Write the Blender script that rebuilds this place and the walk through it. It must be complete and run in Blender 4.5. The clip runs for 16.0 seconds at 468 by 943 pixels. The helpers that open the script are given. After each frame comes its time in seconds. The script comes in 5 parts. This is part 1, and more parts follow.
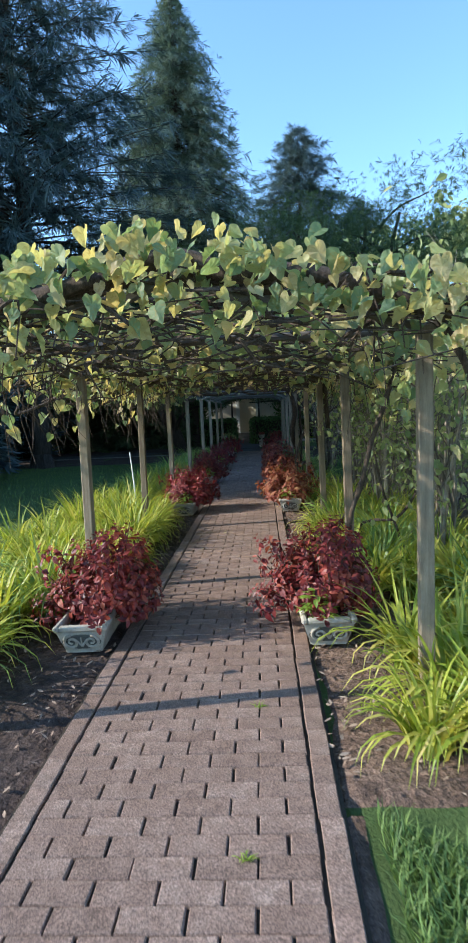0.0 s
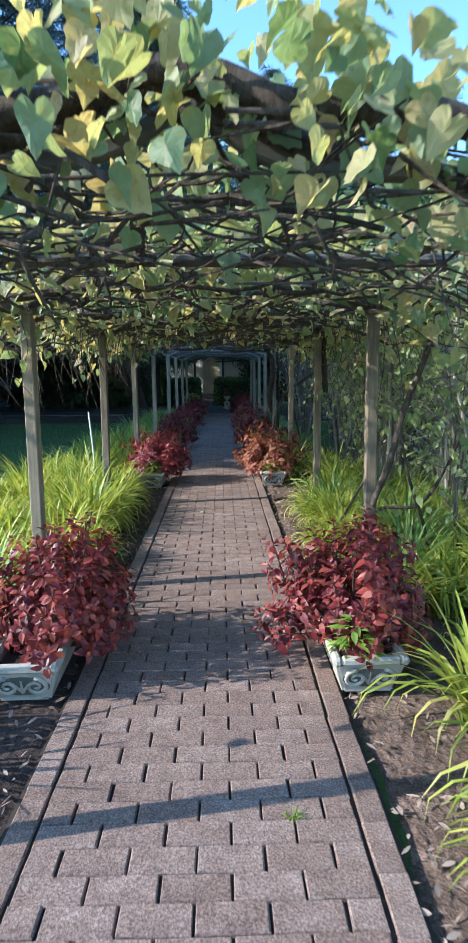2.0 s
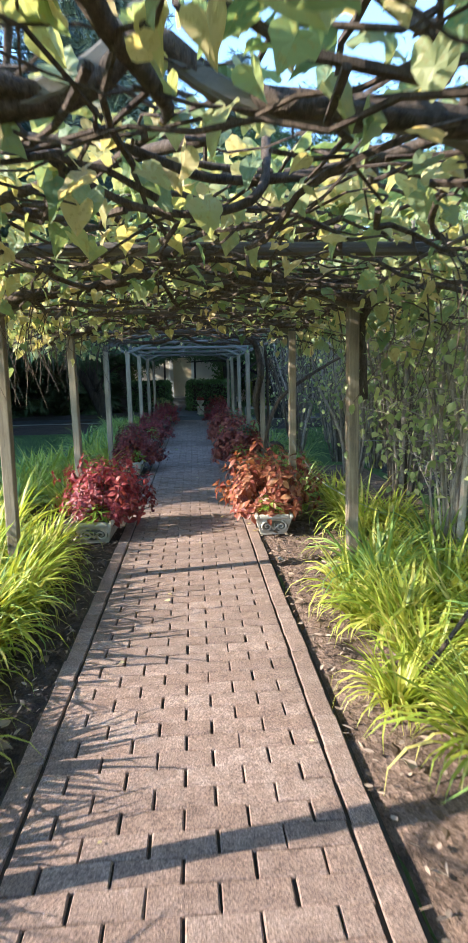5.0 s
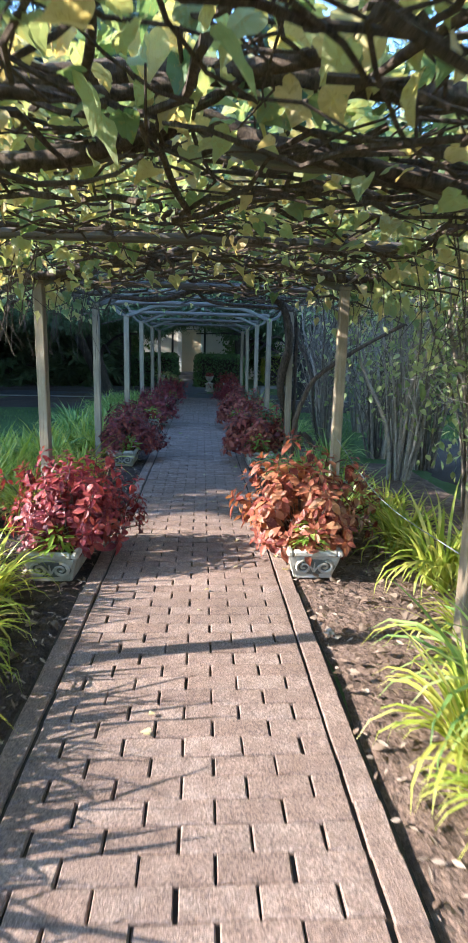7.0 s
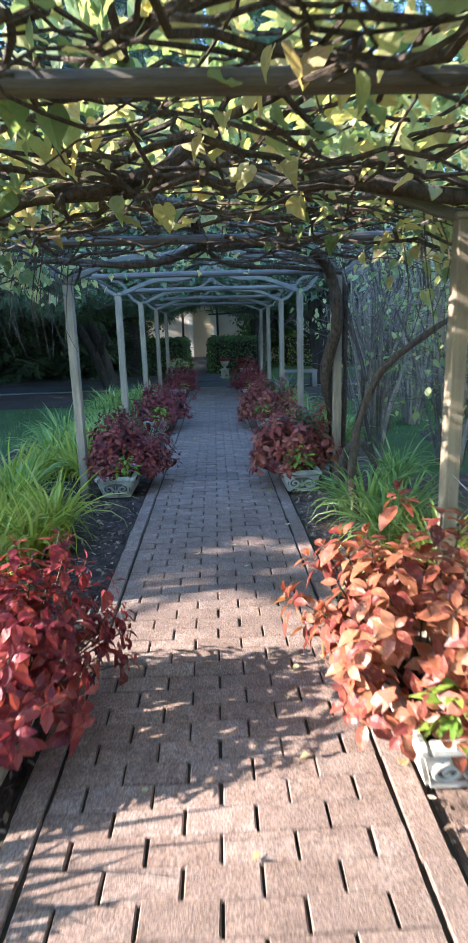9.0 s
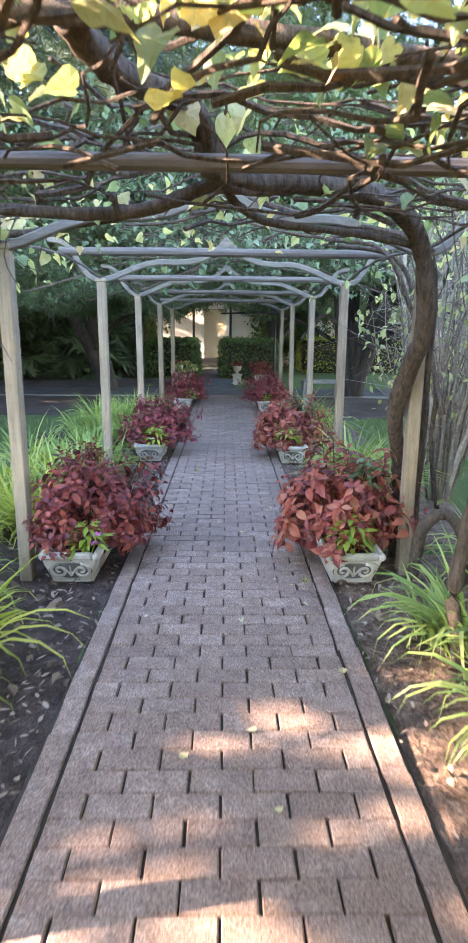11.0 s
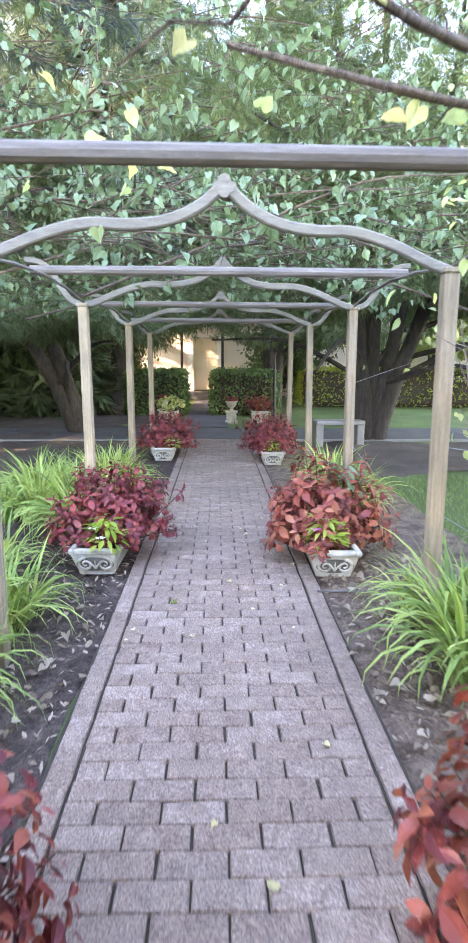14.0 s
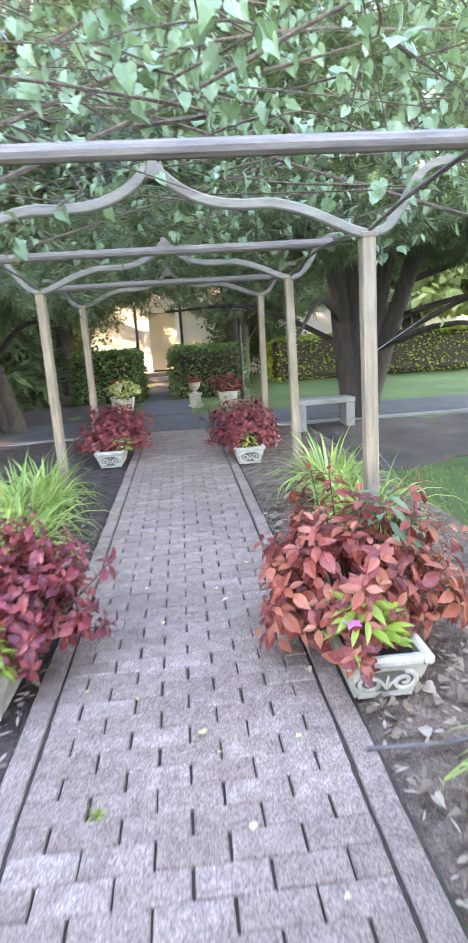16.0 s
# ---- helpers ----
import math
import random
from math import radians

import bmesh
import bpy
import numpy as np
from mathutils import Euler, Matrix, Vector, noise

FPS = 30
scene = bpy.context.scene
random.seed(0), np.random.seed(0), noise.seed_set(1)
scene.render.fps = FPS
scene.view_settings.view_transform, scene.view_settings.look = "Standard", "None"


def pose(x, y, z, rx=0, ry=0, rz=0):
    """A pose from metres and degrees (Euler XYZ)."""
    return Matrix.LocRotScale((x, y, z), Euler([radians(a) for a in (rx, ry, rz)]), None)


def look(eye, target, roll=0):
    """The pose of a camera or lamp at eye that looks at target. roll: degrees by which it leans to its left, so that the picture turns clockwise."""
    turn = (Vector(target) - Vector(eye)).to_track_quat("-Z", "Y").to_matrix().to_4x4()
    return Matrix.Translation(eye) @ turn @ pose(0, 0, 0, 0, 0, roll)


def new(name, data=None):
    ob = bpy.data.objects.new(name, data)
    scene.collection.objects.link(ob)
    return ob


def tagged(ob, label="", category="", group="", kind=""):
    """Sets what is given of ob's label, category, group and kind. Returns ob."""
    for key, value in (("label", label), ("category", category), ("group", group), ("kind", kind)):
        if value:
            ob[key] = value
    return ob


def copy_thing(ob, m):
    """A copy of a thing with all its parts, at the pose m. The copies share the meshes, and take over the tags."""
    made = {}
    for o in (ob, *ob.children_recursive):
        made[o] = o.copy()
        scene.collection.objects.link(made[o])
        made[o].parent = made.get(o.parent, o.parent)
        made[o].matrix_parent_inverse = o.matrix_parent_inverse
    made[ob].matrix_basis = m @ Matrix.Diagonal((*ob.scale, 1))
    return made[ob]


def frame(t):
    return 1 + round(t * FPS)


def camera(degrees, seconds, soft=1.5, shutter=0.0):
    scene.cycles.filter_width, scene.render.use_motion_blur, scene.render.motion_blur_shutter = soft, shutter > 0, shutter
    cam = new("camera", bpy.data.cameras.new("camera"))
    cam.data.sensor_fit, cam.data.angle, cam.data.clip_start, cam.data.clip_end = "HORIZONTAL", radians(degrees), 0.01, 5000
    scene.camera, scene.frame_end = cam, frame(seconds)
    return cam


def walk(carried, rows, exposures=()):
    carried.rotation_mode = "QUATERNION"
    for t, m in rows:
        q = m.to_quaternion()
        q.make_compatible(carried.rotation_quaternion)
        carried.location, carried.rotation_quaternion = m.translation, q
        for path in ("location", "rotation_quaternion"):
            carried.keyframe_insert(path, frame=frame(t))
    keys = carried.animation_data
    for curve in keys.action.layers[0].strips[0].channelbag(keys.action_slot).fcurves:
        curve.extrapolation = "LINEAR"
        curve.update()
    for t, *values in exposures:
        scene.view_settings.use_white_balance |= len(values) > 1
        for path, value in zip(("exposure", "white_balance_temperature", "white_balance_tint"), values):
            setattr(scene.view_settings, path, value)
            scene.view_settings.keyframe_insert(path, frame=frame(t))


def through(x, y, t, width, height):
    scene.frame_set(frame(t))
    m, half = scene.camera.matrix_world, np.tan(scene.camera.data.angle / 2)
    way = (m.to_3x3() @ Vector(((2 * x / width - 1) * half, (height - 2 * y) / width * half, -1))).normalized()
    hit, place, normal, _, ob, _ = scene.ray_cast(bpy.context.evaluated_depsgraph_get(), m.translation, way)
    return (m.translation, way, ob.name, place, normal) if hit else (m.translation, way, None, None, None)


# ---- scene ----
cam = camera(42.61, 16.0, shutter=0.4)
# seconds, eye x, y, z, yaw, pitch, roll
ROWS = [
    (0, 0.409, -0.101, 1.554, 2.94, -5.55, -2.68),
    (0.5, 0.362, 0.137, 1.564, 3.40, -3.89, -3.82),
    (1, 0.309, 0.407, 1.583, 3.01, -1.51, -3.01),
    (1.5, 0.187, 0.750, 1.529, 1.10, -5.27, -2.21),
    (2, 0.096, 1.088, 1.530, -1.12, -9.37, -0.53),
    (2.5, 0.056, 1.481, 1.523, -0.18, -10.58, -0.25),
    (3, -0.016, 1.973, 1.506, -3.58, -10.19, 0.07),
    (3.5, -0.023, 2.342, 1.479, -5.32, -9.69, -0.35),
    (4, 0.005, 2.796, 1.495, -4.06, -9.48, -1.45),
    (4.5, 0.021, 3.256, 1.501, -5.19, -8.32, 0.01),
    (5, 0.076, 3.721, 1.491, -3.67, -9.18, -1.23),
    (7.5, 0.030, 6.006, 1.424, -3.27, -11.44, 1.64),
    (8, 0.010, 6.523, 1.446, -3.18, -12.15, -1.30),
    (8.5, 0.007, 7.028, 1.448, -8.45, -14.02, -2.21),
    (9, 0.031, 7.539, 1.455, -1.45, -13.11, -1.70),
    (11.5, -0.012, 10.005, 1.484, -1.55, -13.03, 1.23),
    (12, -0.061, 10.509, 1.452, -6.45, -12.99, -0.83),
    (12.5, -0.030, 10.889, 1.467, -9.09, -9.45, -0.84),
    (13, -0.053, 11.394, 1.454, -4.54, -11.05, -0.75),
    (13.5, -0.039, 11.837, 1.492, -8.28, -10.96, -0.89),
    (14, -0.031, 12.348, 1.478, -1.64, -10.28, 0.19),
    (14.5, -0.019, 12.844, 1.474, -3.10, -14.67, -1.91),
    (15, 0.010, 13.327, 1.436, -2.05, -12.69, -0.07),
    (15.5, 0.050, 13.779, 1.428, -1.61, -12.65, -1.23),
    (16, 0.080, 14.253, 1.448, -4.32, -12.66, -3.73),
]
EXPOSURES = [(0.0, 1.35, 6000, 11), (1.5, 1.4, 6000, 11), (2.0, 1.65, 5450, 11), (2.5, 2.0, 5700, 10), (3.0, 2.3, 6050, 12), (3.5, 2.4, 6300, 13), (5.0, 2.4, 6150, 13), (7.5, 2.72, 5850, 15), (9.0, 3.0, 5850, 16), (10.2, 3.4, 6900, 22), (11.5, 4.55, 8400, 33), (12.0, 4.7, 9000, 33), (12.5, 4.9, 8000, 34), (13.0, 4.8, 7900, 34), (14.0, 4.95, 8900, 37), (14.5, 5.1, 9000, 37), (16.0, 5.2, 8800, 35)]
walk(cam, [(t, pose(x, y, z, 0, 0, yaw) @ pose(0, 0, 0, 90 + pitch) @ pose(0, 0, 0, 0, 0, roll)) for t, x, y, z, yaw, pitch, roll in ROWS], EXPOSURES)

# ---- light ----
SUN_EL, SUN_SIDE = 28.0, 10.0   # the sun stands to the west of the path, a little behind
world = bpy.data.worlds.new("sky")
scene.world = world
world.use_nodes = True
wn, wl = world.node_tree.nodes, world.node_tree.links
sky = wn.new("ShaderNodeTexSky")
sky.sky_type, sky.sun_disc = "NISHITA", False
sky.sun_elevation, sky.sun_rotation = radians(SUN_EL), radians(270 - SUN_SIDE)
sky.air_density, sky.dust_density, sky.ozone_density = 1.1, 0.2, 3.0
haze = wn.new("ShaderNodeMix")
haze.data_type, haze.blend_type = "RGBA", "MULTIPLY"
haze.inputs[0].default_value, haze.inputs[7].default_value = 1.0, (0.92, 1.03, 1.03, 1)
wl.new(sky.outputs[0], haze.inputs[6])
wl.new(haze.outputs[2], wn["Background"].inputs[0])
wn["Background"].inputs[1].default_value = 0.15
sun = new("sun", bpy.data.lights.new("sun", "SUN"))
sun.data.energy, sun.data.angle, sun.data.color = 3.1, radians(0.6), (1.0, 0.9, 0.74)
sun.matrix_world = look((-math.cos(radians(SUN_SIDE)), -math.sin(radians(SUN_SIDE)), math.tan(radians(SUN_EL))), (0, 0, 0))

# ---- materials ----
def ramp(nt, cols):
    r = nt.nodes.new("ShaderNodeValToRGB")
    e = r.color_ramp.elements
    while len(e) < len(cols):
        e.new(0.5)
    for k, c in enumerate(cols):
        e[k].position, e[k].color = k / (len(cols) - 1), (*c, 1)
    return r


def noise_node(nt, co, scale, detail=5, rough=0.6):
    n = nt.nodes.new("ShaderNodeTexNoise")
    n.inputs["Scale"].default_value, n.inputs["Detail"].default_value, n.inputs["Roughness"].default_value = scale, detail, rough
    nt.links.new(co, n.inputs["Vector"])
    return n.outputs["Fac"]


def math_node(nt, op, a, b):
    m = nt.nodes.new("ShaderNodeMath")
    m.operation = op
    for k, v in enumerate((a, b)):
        if isinstance(v, (int, float)):
            m.inputs[k].default_value = v
        else:
            nt.links.new(v, m.inputs[k])
    return m.outputs[0]


def mix_node(nt, fac, a, b, kind="MIX"):
    m = nt.nodes.new("ShaderNodeMix")
    m.data_type, m.blend_type = "RGBA", kind
    for k, v in ((0, fac), (6, a), (7, b)):
        if isinstance(v, (int, float)):
            m.inputs[k].default_value = v
        elif isinstance(v, tuple):
            m.inputs[k].default_value = (*v, 1)
        else:
            nt.links.new(v, m.inputs[k])
    return m.outputs[2]


def surface(name, cols, scale=8.0, rough=0.8, fine=80.0, bump=0.3, stretch=(1, 1, 1), grime=None, grime_scale=1.5, vary=0.0, depth=0.004, spec=0.3, voro=0.0, speckle=0.0):
    """A matt, grained surface: a ramp over noise at two scales, grime in patches, fine relief."""
    m = bpy.data.materials.new(name)
    m.use_nodes = True
    nt = m.node_tree
    b = nt.nodes["Principled BSDF"]
    tc = nt.nodes.new("ShaderNodeTexCoord")
    mp = nt.nodes.new("ShaderNodeMapping")
    mp.inputs["Scale"].default_value = stretch
    oi = nt.nodes.new("ShaderNodeObjectInfo")
    nt.links.new(tc.outputs["Object"], mp.inputs["Vector"])
    shift = nt.nodes.new("ShaderNodeVectorMath")
    shift.operation = "ADD"
    nt.links.new(mp.outputs[0], shift.inputs[0])
    nt.links.new(math_node(nt, "MULTIPLY", oi.outputs["Random"], 37.0), shift.inputs[1])
    co = shift.outputs[0]
    big, small = noise_node(nt, co, scale), noise_node(nt, co, fine, 4, 0.7)
    fac = math_node(nt, "ADD", math_node(nt, "MULTIPLY", big, 0.6), math_node(nt, "MULTIPLY", small, 0.4))
    if vary:
        fac = math_node(nt, "ADD", fac, math_node(nt, "MULTIPLY", math_node(nt, "SUBTRACT", oi.outputs["Random"], 0.5), vary))
        geo = nt.nodes.new("ShaderNodeNewGeometry")
        fac = math_node(nt, "ADD", fac, math_node(nt, "MULTIPLY", math_node(nt, "SUBTRACT", geo.outputs["Random Per Island"], 0.5), vary))
    spread = math_node(nt, "ADD", math_node(nt, "MULTIPLY", math_node(nt, "SUBTRACT", fac, 0.5), 2.2), 0.5)
    r = ramp(nt, cols)
    nt.links.new(spread, r.inputs[0])
    col = r.outputs[0]
    if grime:
        g = noise_node(nt, tc.outputs["Object"], grime_scale, 6, 0.65)
        gr = ramp(nt, [(0, 0, 0), (0, 0, 0), (1, 1, 1), (1, 1, 1)])
        nt.links.new(g, gr.inputs[0])
        col = mix_node(nt, math_node(nt, "MULTIPLY", gr.outputs[0], 0.6), col, grime)
    if speckle:
        sn = noise_node(nt, co, 130, 5, 0.75)
        sr = ramp(nt, [(0.25, 0.25, 0.25), (0.45, 0.45, 0.45), (1, 1, 1), (1.7, 1.65, 1.6)])
        nt.links.new(math_node(nt, "ADD", math_node(nt, "MULTIPLY", math_node(nt, "SUBTRACT", sn, 0.5), 3.2), 0.58), sr.inputs[0])
        col = mix_node(nt, speckle, col, sr.outputs[0], "MULTIPLY")
    nt.links.new(col, b.inputs["Base Color"])
    b.inputs["Roughness"].default_value = rough
    b.inputs["Specular IOR Level"].default_value = spec
    bp = nt.nodes.new("ShaderNodeBump")
    bp.inputs["Strength"].default_value, bp.inputs["Distance"].default_value = bump, depth
    height = math_node(nt, "ADD", small, math_node(nt, "MULTIPLY", big, 0.5))
    if voro:
        vo = nt.nodes.new("ShaderNodeTexVoronoi")
        vo.inputs["Scale"].default_value = voro
        nt.links.new(co, vo.inputs["Vector"])
        height = math_node(nt, "ADD", height, vo.outputs["Distance"])
    nt.links.new(height, bp.inputs["Height"])
    nt.links.new(bp.outputs[0], b.inputs["Normal"])
    return m


def leafy(name, cols, through=0.35, rough=0.45, patch=0.0, patch_col=(0.3, 0.2, 0.05), spec=0.4, spots=9.0):
    """Leaves: each one picks its colour, and lets part of the light through."""
    m = bpy.data.materials.new(name)
    m.use_nodes = True
    nt = m.node_tree
    b = nt.nodes["Principled BSDF"]
    geo = nt.nodes.new("ShaderNodeNewGeometry")
    oi = nt.nodes.new("ShaderNodeObjectInfo")
    tc = nt.nodes.new("ShaderNodeTexCoord")
    co = tc.outputs["Object"]
    pick = math_node(nt, "FRACT", math_node(nt, "ADD", geo.outputs["Random Per Island"], oi.outputs["Random"]), 0.0)
    n = noise_node(nt, co, 2.5, 3)
    fac = math_node(nt, "ADD", math_node(nt, "MULTIPLY", pick, 0.75), math_node(nt, "MULTIPLY", math_node(nt, "SUBTRACT", n, 0.3), 0.6))
    r = ramp(nt, cols)
    nt.links.new(fac, r.inputs[0])
    col = r.outputs[0]
    if patch:
        pn = noise_node(nt, co, spots * 6, 3)
        col = mix_node(nt, math_node(nt, "MULTIPLY", math_node(nt, "GREATER_THAN", pn, 0.58), patch), col, patch_col)
    nt.links.new(col, b.inputs["Base Color"])
    b.inputs["Roughness"].default_value = rough
    b.inputs["Specular IOR Level"].default_value = spec
    tr = nt.nodes.new("ShaderNodeBsdfTranslucent")
    nt.links.new(mix_node(nt, 1.0, col, (1.6, 1.5, 0.9), "MULTIPLY"), tr.inputs["Color"])
    mx = nt.nodes.new("ShaderNodeMixShader")
    mx.inputs[0].default_value = through
    nt.links.new(b.outputs[0], mx.inputs[1])
    nt.links.new(tr.outputs[0], mx.inputs[2])
    nt.links.new(mx.outputs[0], nt.nodes["Material Output"].inputs[0])
    bp = nt.nodes.new("ShaderNodeBump")
    bp.inputs["Strength"].default_value, bp.inputs["Distance"].default_value = 0.25, 0.003
    nt.links.new(noise_node(nt, co, 120, 3), bp.inputs["Height"])
    nt.links.new(bp.outputs[0], b.inputs["Normal"])
    return m


PAVER = surface("paver_concrete", [(0.105, 0.068, 0.05), (0.23, 0.152, 0.118), (0.3, 0.21, 0.168), (0.42, 0.32, 0.265)], 14, 0.85, 150, 0.9, vary=0.15, depth=0.004, grime=(0.15, 0.11, 0.09), grime_scale=0.9, speckle=0.8)
JOINT = surface("joint_soil", [(0.02, 0.015, 0.01), (0.05, 0.04, 0.03), (0.08, 0.06, 0.04)], 20, 0.95, 150, 0.5)
POST_WOOD = surface("weathered_wood", [(0.07, 0.048, 0.034), (0.18, 0.13, 0.085), (0.29, 0.222, 0.15), (0.37, 0.3, 0.215)], 6, 0.8, 60, 0.6, (8, 8, 0.5), grime=(0.10, 0.09, 0.07), grime_scale=2.0, vary=0.15)
GREY_WOOD = surface("grey_carved_wood", [(0.055, 0.05, 0.045), (0.12, 0.11, 0.097), (0.21, 0.196, 0.175)], 7, 0.8, 60, 0.5, (1, 6, 6), grime=(0.14, 0.13, 0.10), grime_scale=3)
POLE_WOOD = surface("grey_pole", [(0.045, 0.038, 0.034), (0.105, 0.09, 0.08), (0.19, 0.165, 0.148)], 6, 0.7, 60, 0.4, (0.6, 8, 8))
TWIG = surface("grey_twig_bark", [(0.1, 0.08, 0.062), (0.23, 0.19, 0.15), (0.4, 0.34, 0.275)], 10, 0.9, 50, 0.5, vary=0.3)
BARK = surface("vine_bark", [(0.016, 0.012, 0.01), (0.055, 0.04, 0.03), (0.12, 0.088, 0.066), (0.21, 0.16, 0.12)], 10, 0.9, 50, 0.9, (5, 5, 1.2), depth=0.012)
TRUNK_BARK = surface("tree_bark", [(0.02, 0.017, 0.015), (0.05, 0.042, 0.036), (0.10, 0.085, 0.07)], 5, 0.95, 26, 1.0, (4, 4, 0.7), depth=0.03)
CONCRETE = surface("cast_stone", [(0.2, 0.175, 0.14), (0.38, 0.34, 0.28), (0.5, 0.455, 0.385), (0.57, 0.53, 0.46)], 9, 0.85, 120, 0.35, grime=(0.16, 0.15, 0.11), grime_scale=6, vary=0.1)
DARK_STONE = surface("dark_cast_stone", [(0.05, 0.05, 0.04), (0.11, 0.105, 0.09), (0.2, 0.19, 0.16)], 14, 0.9, 120, 0.4)
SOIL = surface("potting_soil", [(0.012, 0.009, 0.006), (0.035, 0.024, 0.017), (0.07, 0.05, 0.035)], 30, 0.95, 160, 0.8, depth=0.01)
MULCH = surface("bark_mulch", [(0.035, 0.024, 0.018), (0.12, 0.08, 0.06), (0.23, 0.155, 0.118), (0.37, 0.275, 0.215)], 9, 0.95, 75, 1.0, depth=0.02, voro=28, speckle=0.6)
# the same mulch at about half the brightness, for the left bed
DARK_MULCH = surface("dark_mulch", [(0.018, 0.013, 0.011), (0.055, 0.038, 0.032), (0.11, 0.078, 0.066), (0.2, 0.15, 0.13)], 9, 0.95, 75, 1.0, depth=0.02, voro=28, speckle=0.6)
CHIP = surface("mulch_chip", [(0.04, 0.026, 0.02), (0.13, 0.085, 0.06), (0.22, 0.15, 0.11), (0.31, 0.235, 0.18)], 20, 0.9, 90, 0.5, vary=0.7)
LAWN = surface("lawn", [(0.026, 0.048, 0.016), (0.058, 0.11, 0.03), (0.09, 0.16, 0.045), (0.14, 0.2, 0.07)], 0.9, 0.9, 60, 1.0, depth=0.03, grime=(0.07, 0.09, 0.03), grime_scale=0.3)
NEEDLE_FLOOR = surface("bare_earth", [(0.03, 0.022, 0.018), (0.075, 0.055, 0.045), (0.13, 0.1, 0.08)], 1.5, 0.95, 40, 0.9, depth=0.02)
ASPHALT = surface("asphalt_walk", [(0.04, 0.04, 0.045), (0.075, 0.073, 0.075), (0.11, 0.105, 0.1)], 3, 0.9, 140, 0.5)
GRAVEL = surface("pale_walk", [(0.15, 0.14, 0.13), (0.22, 0.21, 0.19), (0.3, 0.28, 0.26)], 3, 0.9, 140, 0.4)
PLASTER = surface("cream_wall", [(0.62, 0.57, 0.48), (0.7, 0.66, 0.57), (0.76, 0.72, 0.64)], 1.2, 0.8, 30, 0.15, grime=(0.58, 0.52, 0.43), grime_scale=0.5)
DOOR_PAINT = surface("cream_door_paint", [(0.66, 0.55, 0.39), (0.74, 0.63, 0.46), (0.79, 0.69, 0.52)], 2, 0.5, 30, 0.1)
WHITE_PAINT = surface("white_paint", [(0.62, 0.62, 0.6), (0.74, 0.74, 0.72), (0.8, 0.8, 0.78)], 2, 0.5, 40, 0.1)
ROOF = surface("roof_shingle", [(0.04, 0.038, 0.036), (0.08, 0.075, 0.07), (0.12, 0.11, 0.1)], 3, 0.9, 30, 0.6)
DARK_METAL = surface("dark_iron", [(0.01, 0.01, 0.011), (0.02, 0.02, 0.022), (0.035, 0.034, 0.034)], 10, 0.5, 80, 0.2)
WIRE = surface("galvanised_wire", [(0.12, 0.12, 0.12), (0.2, 0.2, 0.2), (0.3, 0.3, 0.3)], 20, 0.5, 100, 0.1)
HOSE = surface("black_edging", [(0.012, 0.014, 0.018), (0.03, 0.034, 0.042), (0.06, 0.065, 0.07)], 10, 0.45, 80, 0.2)
GLASS_DARK = surface("window_glass", [(0.02, 0.025, 0.03), (0.03, 0.035, 0.04), (0.05, 0.055, 0.06)], 1, 0.08, 5, 0.02, spec=0.6)
VINE_LEAF = leafy("vine_leaf", [(0.07, 0.13, 0.055), (0.14, 0.21, 0.1), (0.23, 0.3, 0.17), (0.34, 0.37, 0.18), (0.44, 0.4, 0.19), (0.48, 0.4, 0.22), (0.46, 0.34, 0.2)], 0.46, 0.5, 0.35, (0.3, 0.22, 0.07))
COLEUS = leafy("coleus_leaf", [(0.06, 0.006, 0.014), (0.14, 0.014, 0.026), (0.24, 0.035, 0.042), (0.32, 0.075, 0.055)], 0.28, 0.45, 0.35, (0.4, 0.13, 0.07))
COLEUS_RUST = leafy("rust_coleus_leaf", [(0.06, 0.009, 0.011), (0.16, 0.024, 0.022), (0.27, 0.06, 0.042), (0.36, 0.11, 0.065), (0.37, 0.17, 0.1)], 0.28, 0.45, 0.4, (0.34, 0.09, 0.08))
COLEUS_ORANGE = leafy("orange_coleus_leaf", [(0.08, 0.014, 0.015), (0.18, 0.038, 0.028), (0.27, 0.08, 0.045), (0.33, 0.135, 0.07), (0.33, 0.19, 0.09)], 0.3, 0.45, 0.45, (0.42, 0.2, 0.1))
COLEUS_DARK = leafy("dark_coleus_leaf", [(0.05, 0.007, 0.01), (0.125, 0.015, 0.019), (0.23, 0.038, 0.03), (0.36, 0.105, 0.06)], 0.25, 0.45, 0.3, (0.2, 0.04, 0.04))
LIME = leafy("lime_foliage", [(0.11, 0.19, 0.025), (0.2, 0.29, 0.04), (0.32, 0.38, 0.09)], 0.35, 0.45)
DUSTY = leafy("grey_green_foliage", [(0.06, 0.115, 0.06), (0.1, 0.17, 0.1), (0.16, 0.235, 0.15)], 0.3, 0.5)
PETAL_PINK = leafy("pink_petal", [(0.55, 0.1, 0.4), (0.65, 0.2, 0.55), (0.7, 0.3, 0.6)], 0.3, 0.5)
PETAL_WHITE = leafy("white_petal", [(0.7, 0.68, 0.66), (0.78, 0.76, 0.75), (0.8, 0.8, 0.8)], 0.3, 0.5)
LILY = leafy("daylily_blade", [(0.1, 0.15, 0.02), (0.22, 0.29, 0.035), (0.35, 0.4, 0.06), (0.46, 0.45, 0.1), (0.5, 0.43, 0.18)], 0.4, 0.4)
LILY_GREEN = leafy("green_blade", [(0.075, 0.145, 0.045), (0.16, 0.27, 0.07), (0.28, 0.38, 0.11), (0.44, 0.48, 0.2)], 0.35, 0.4)
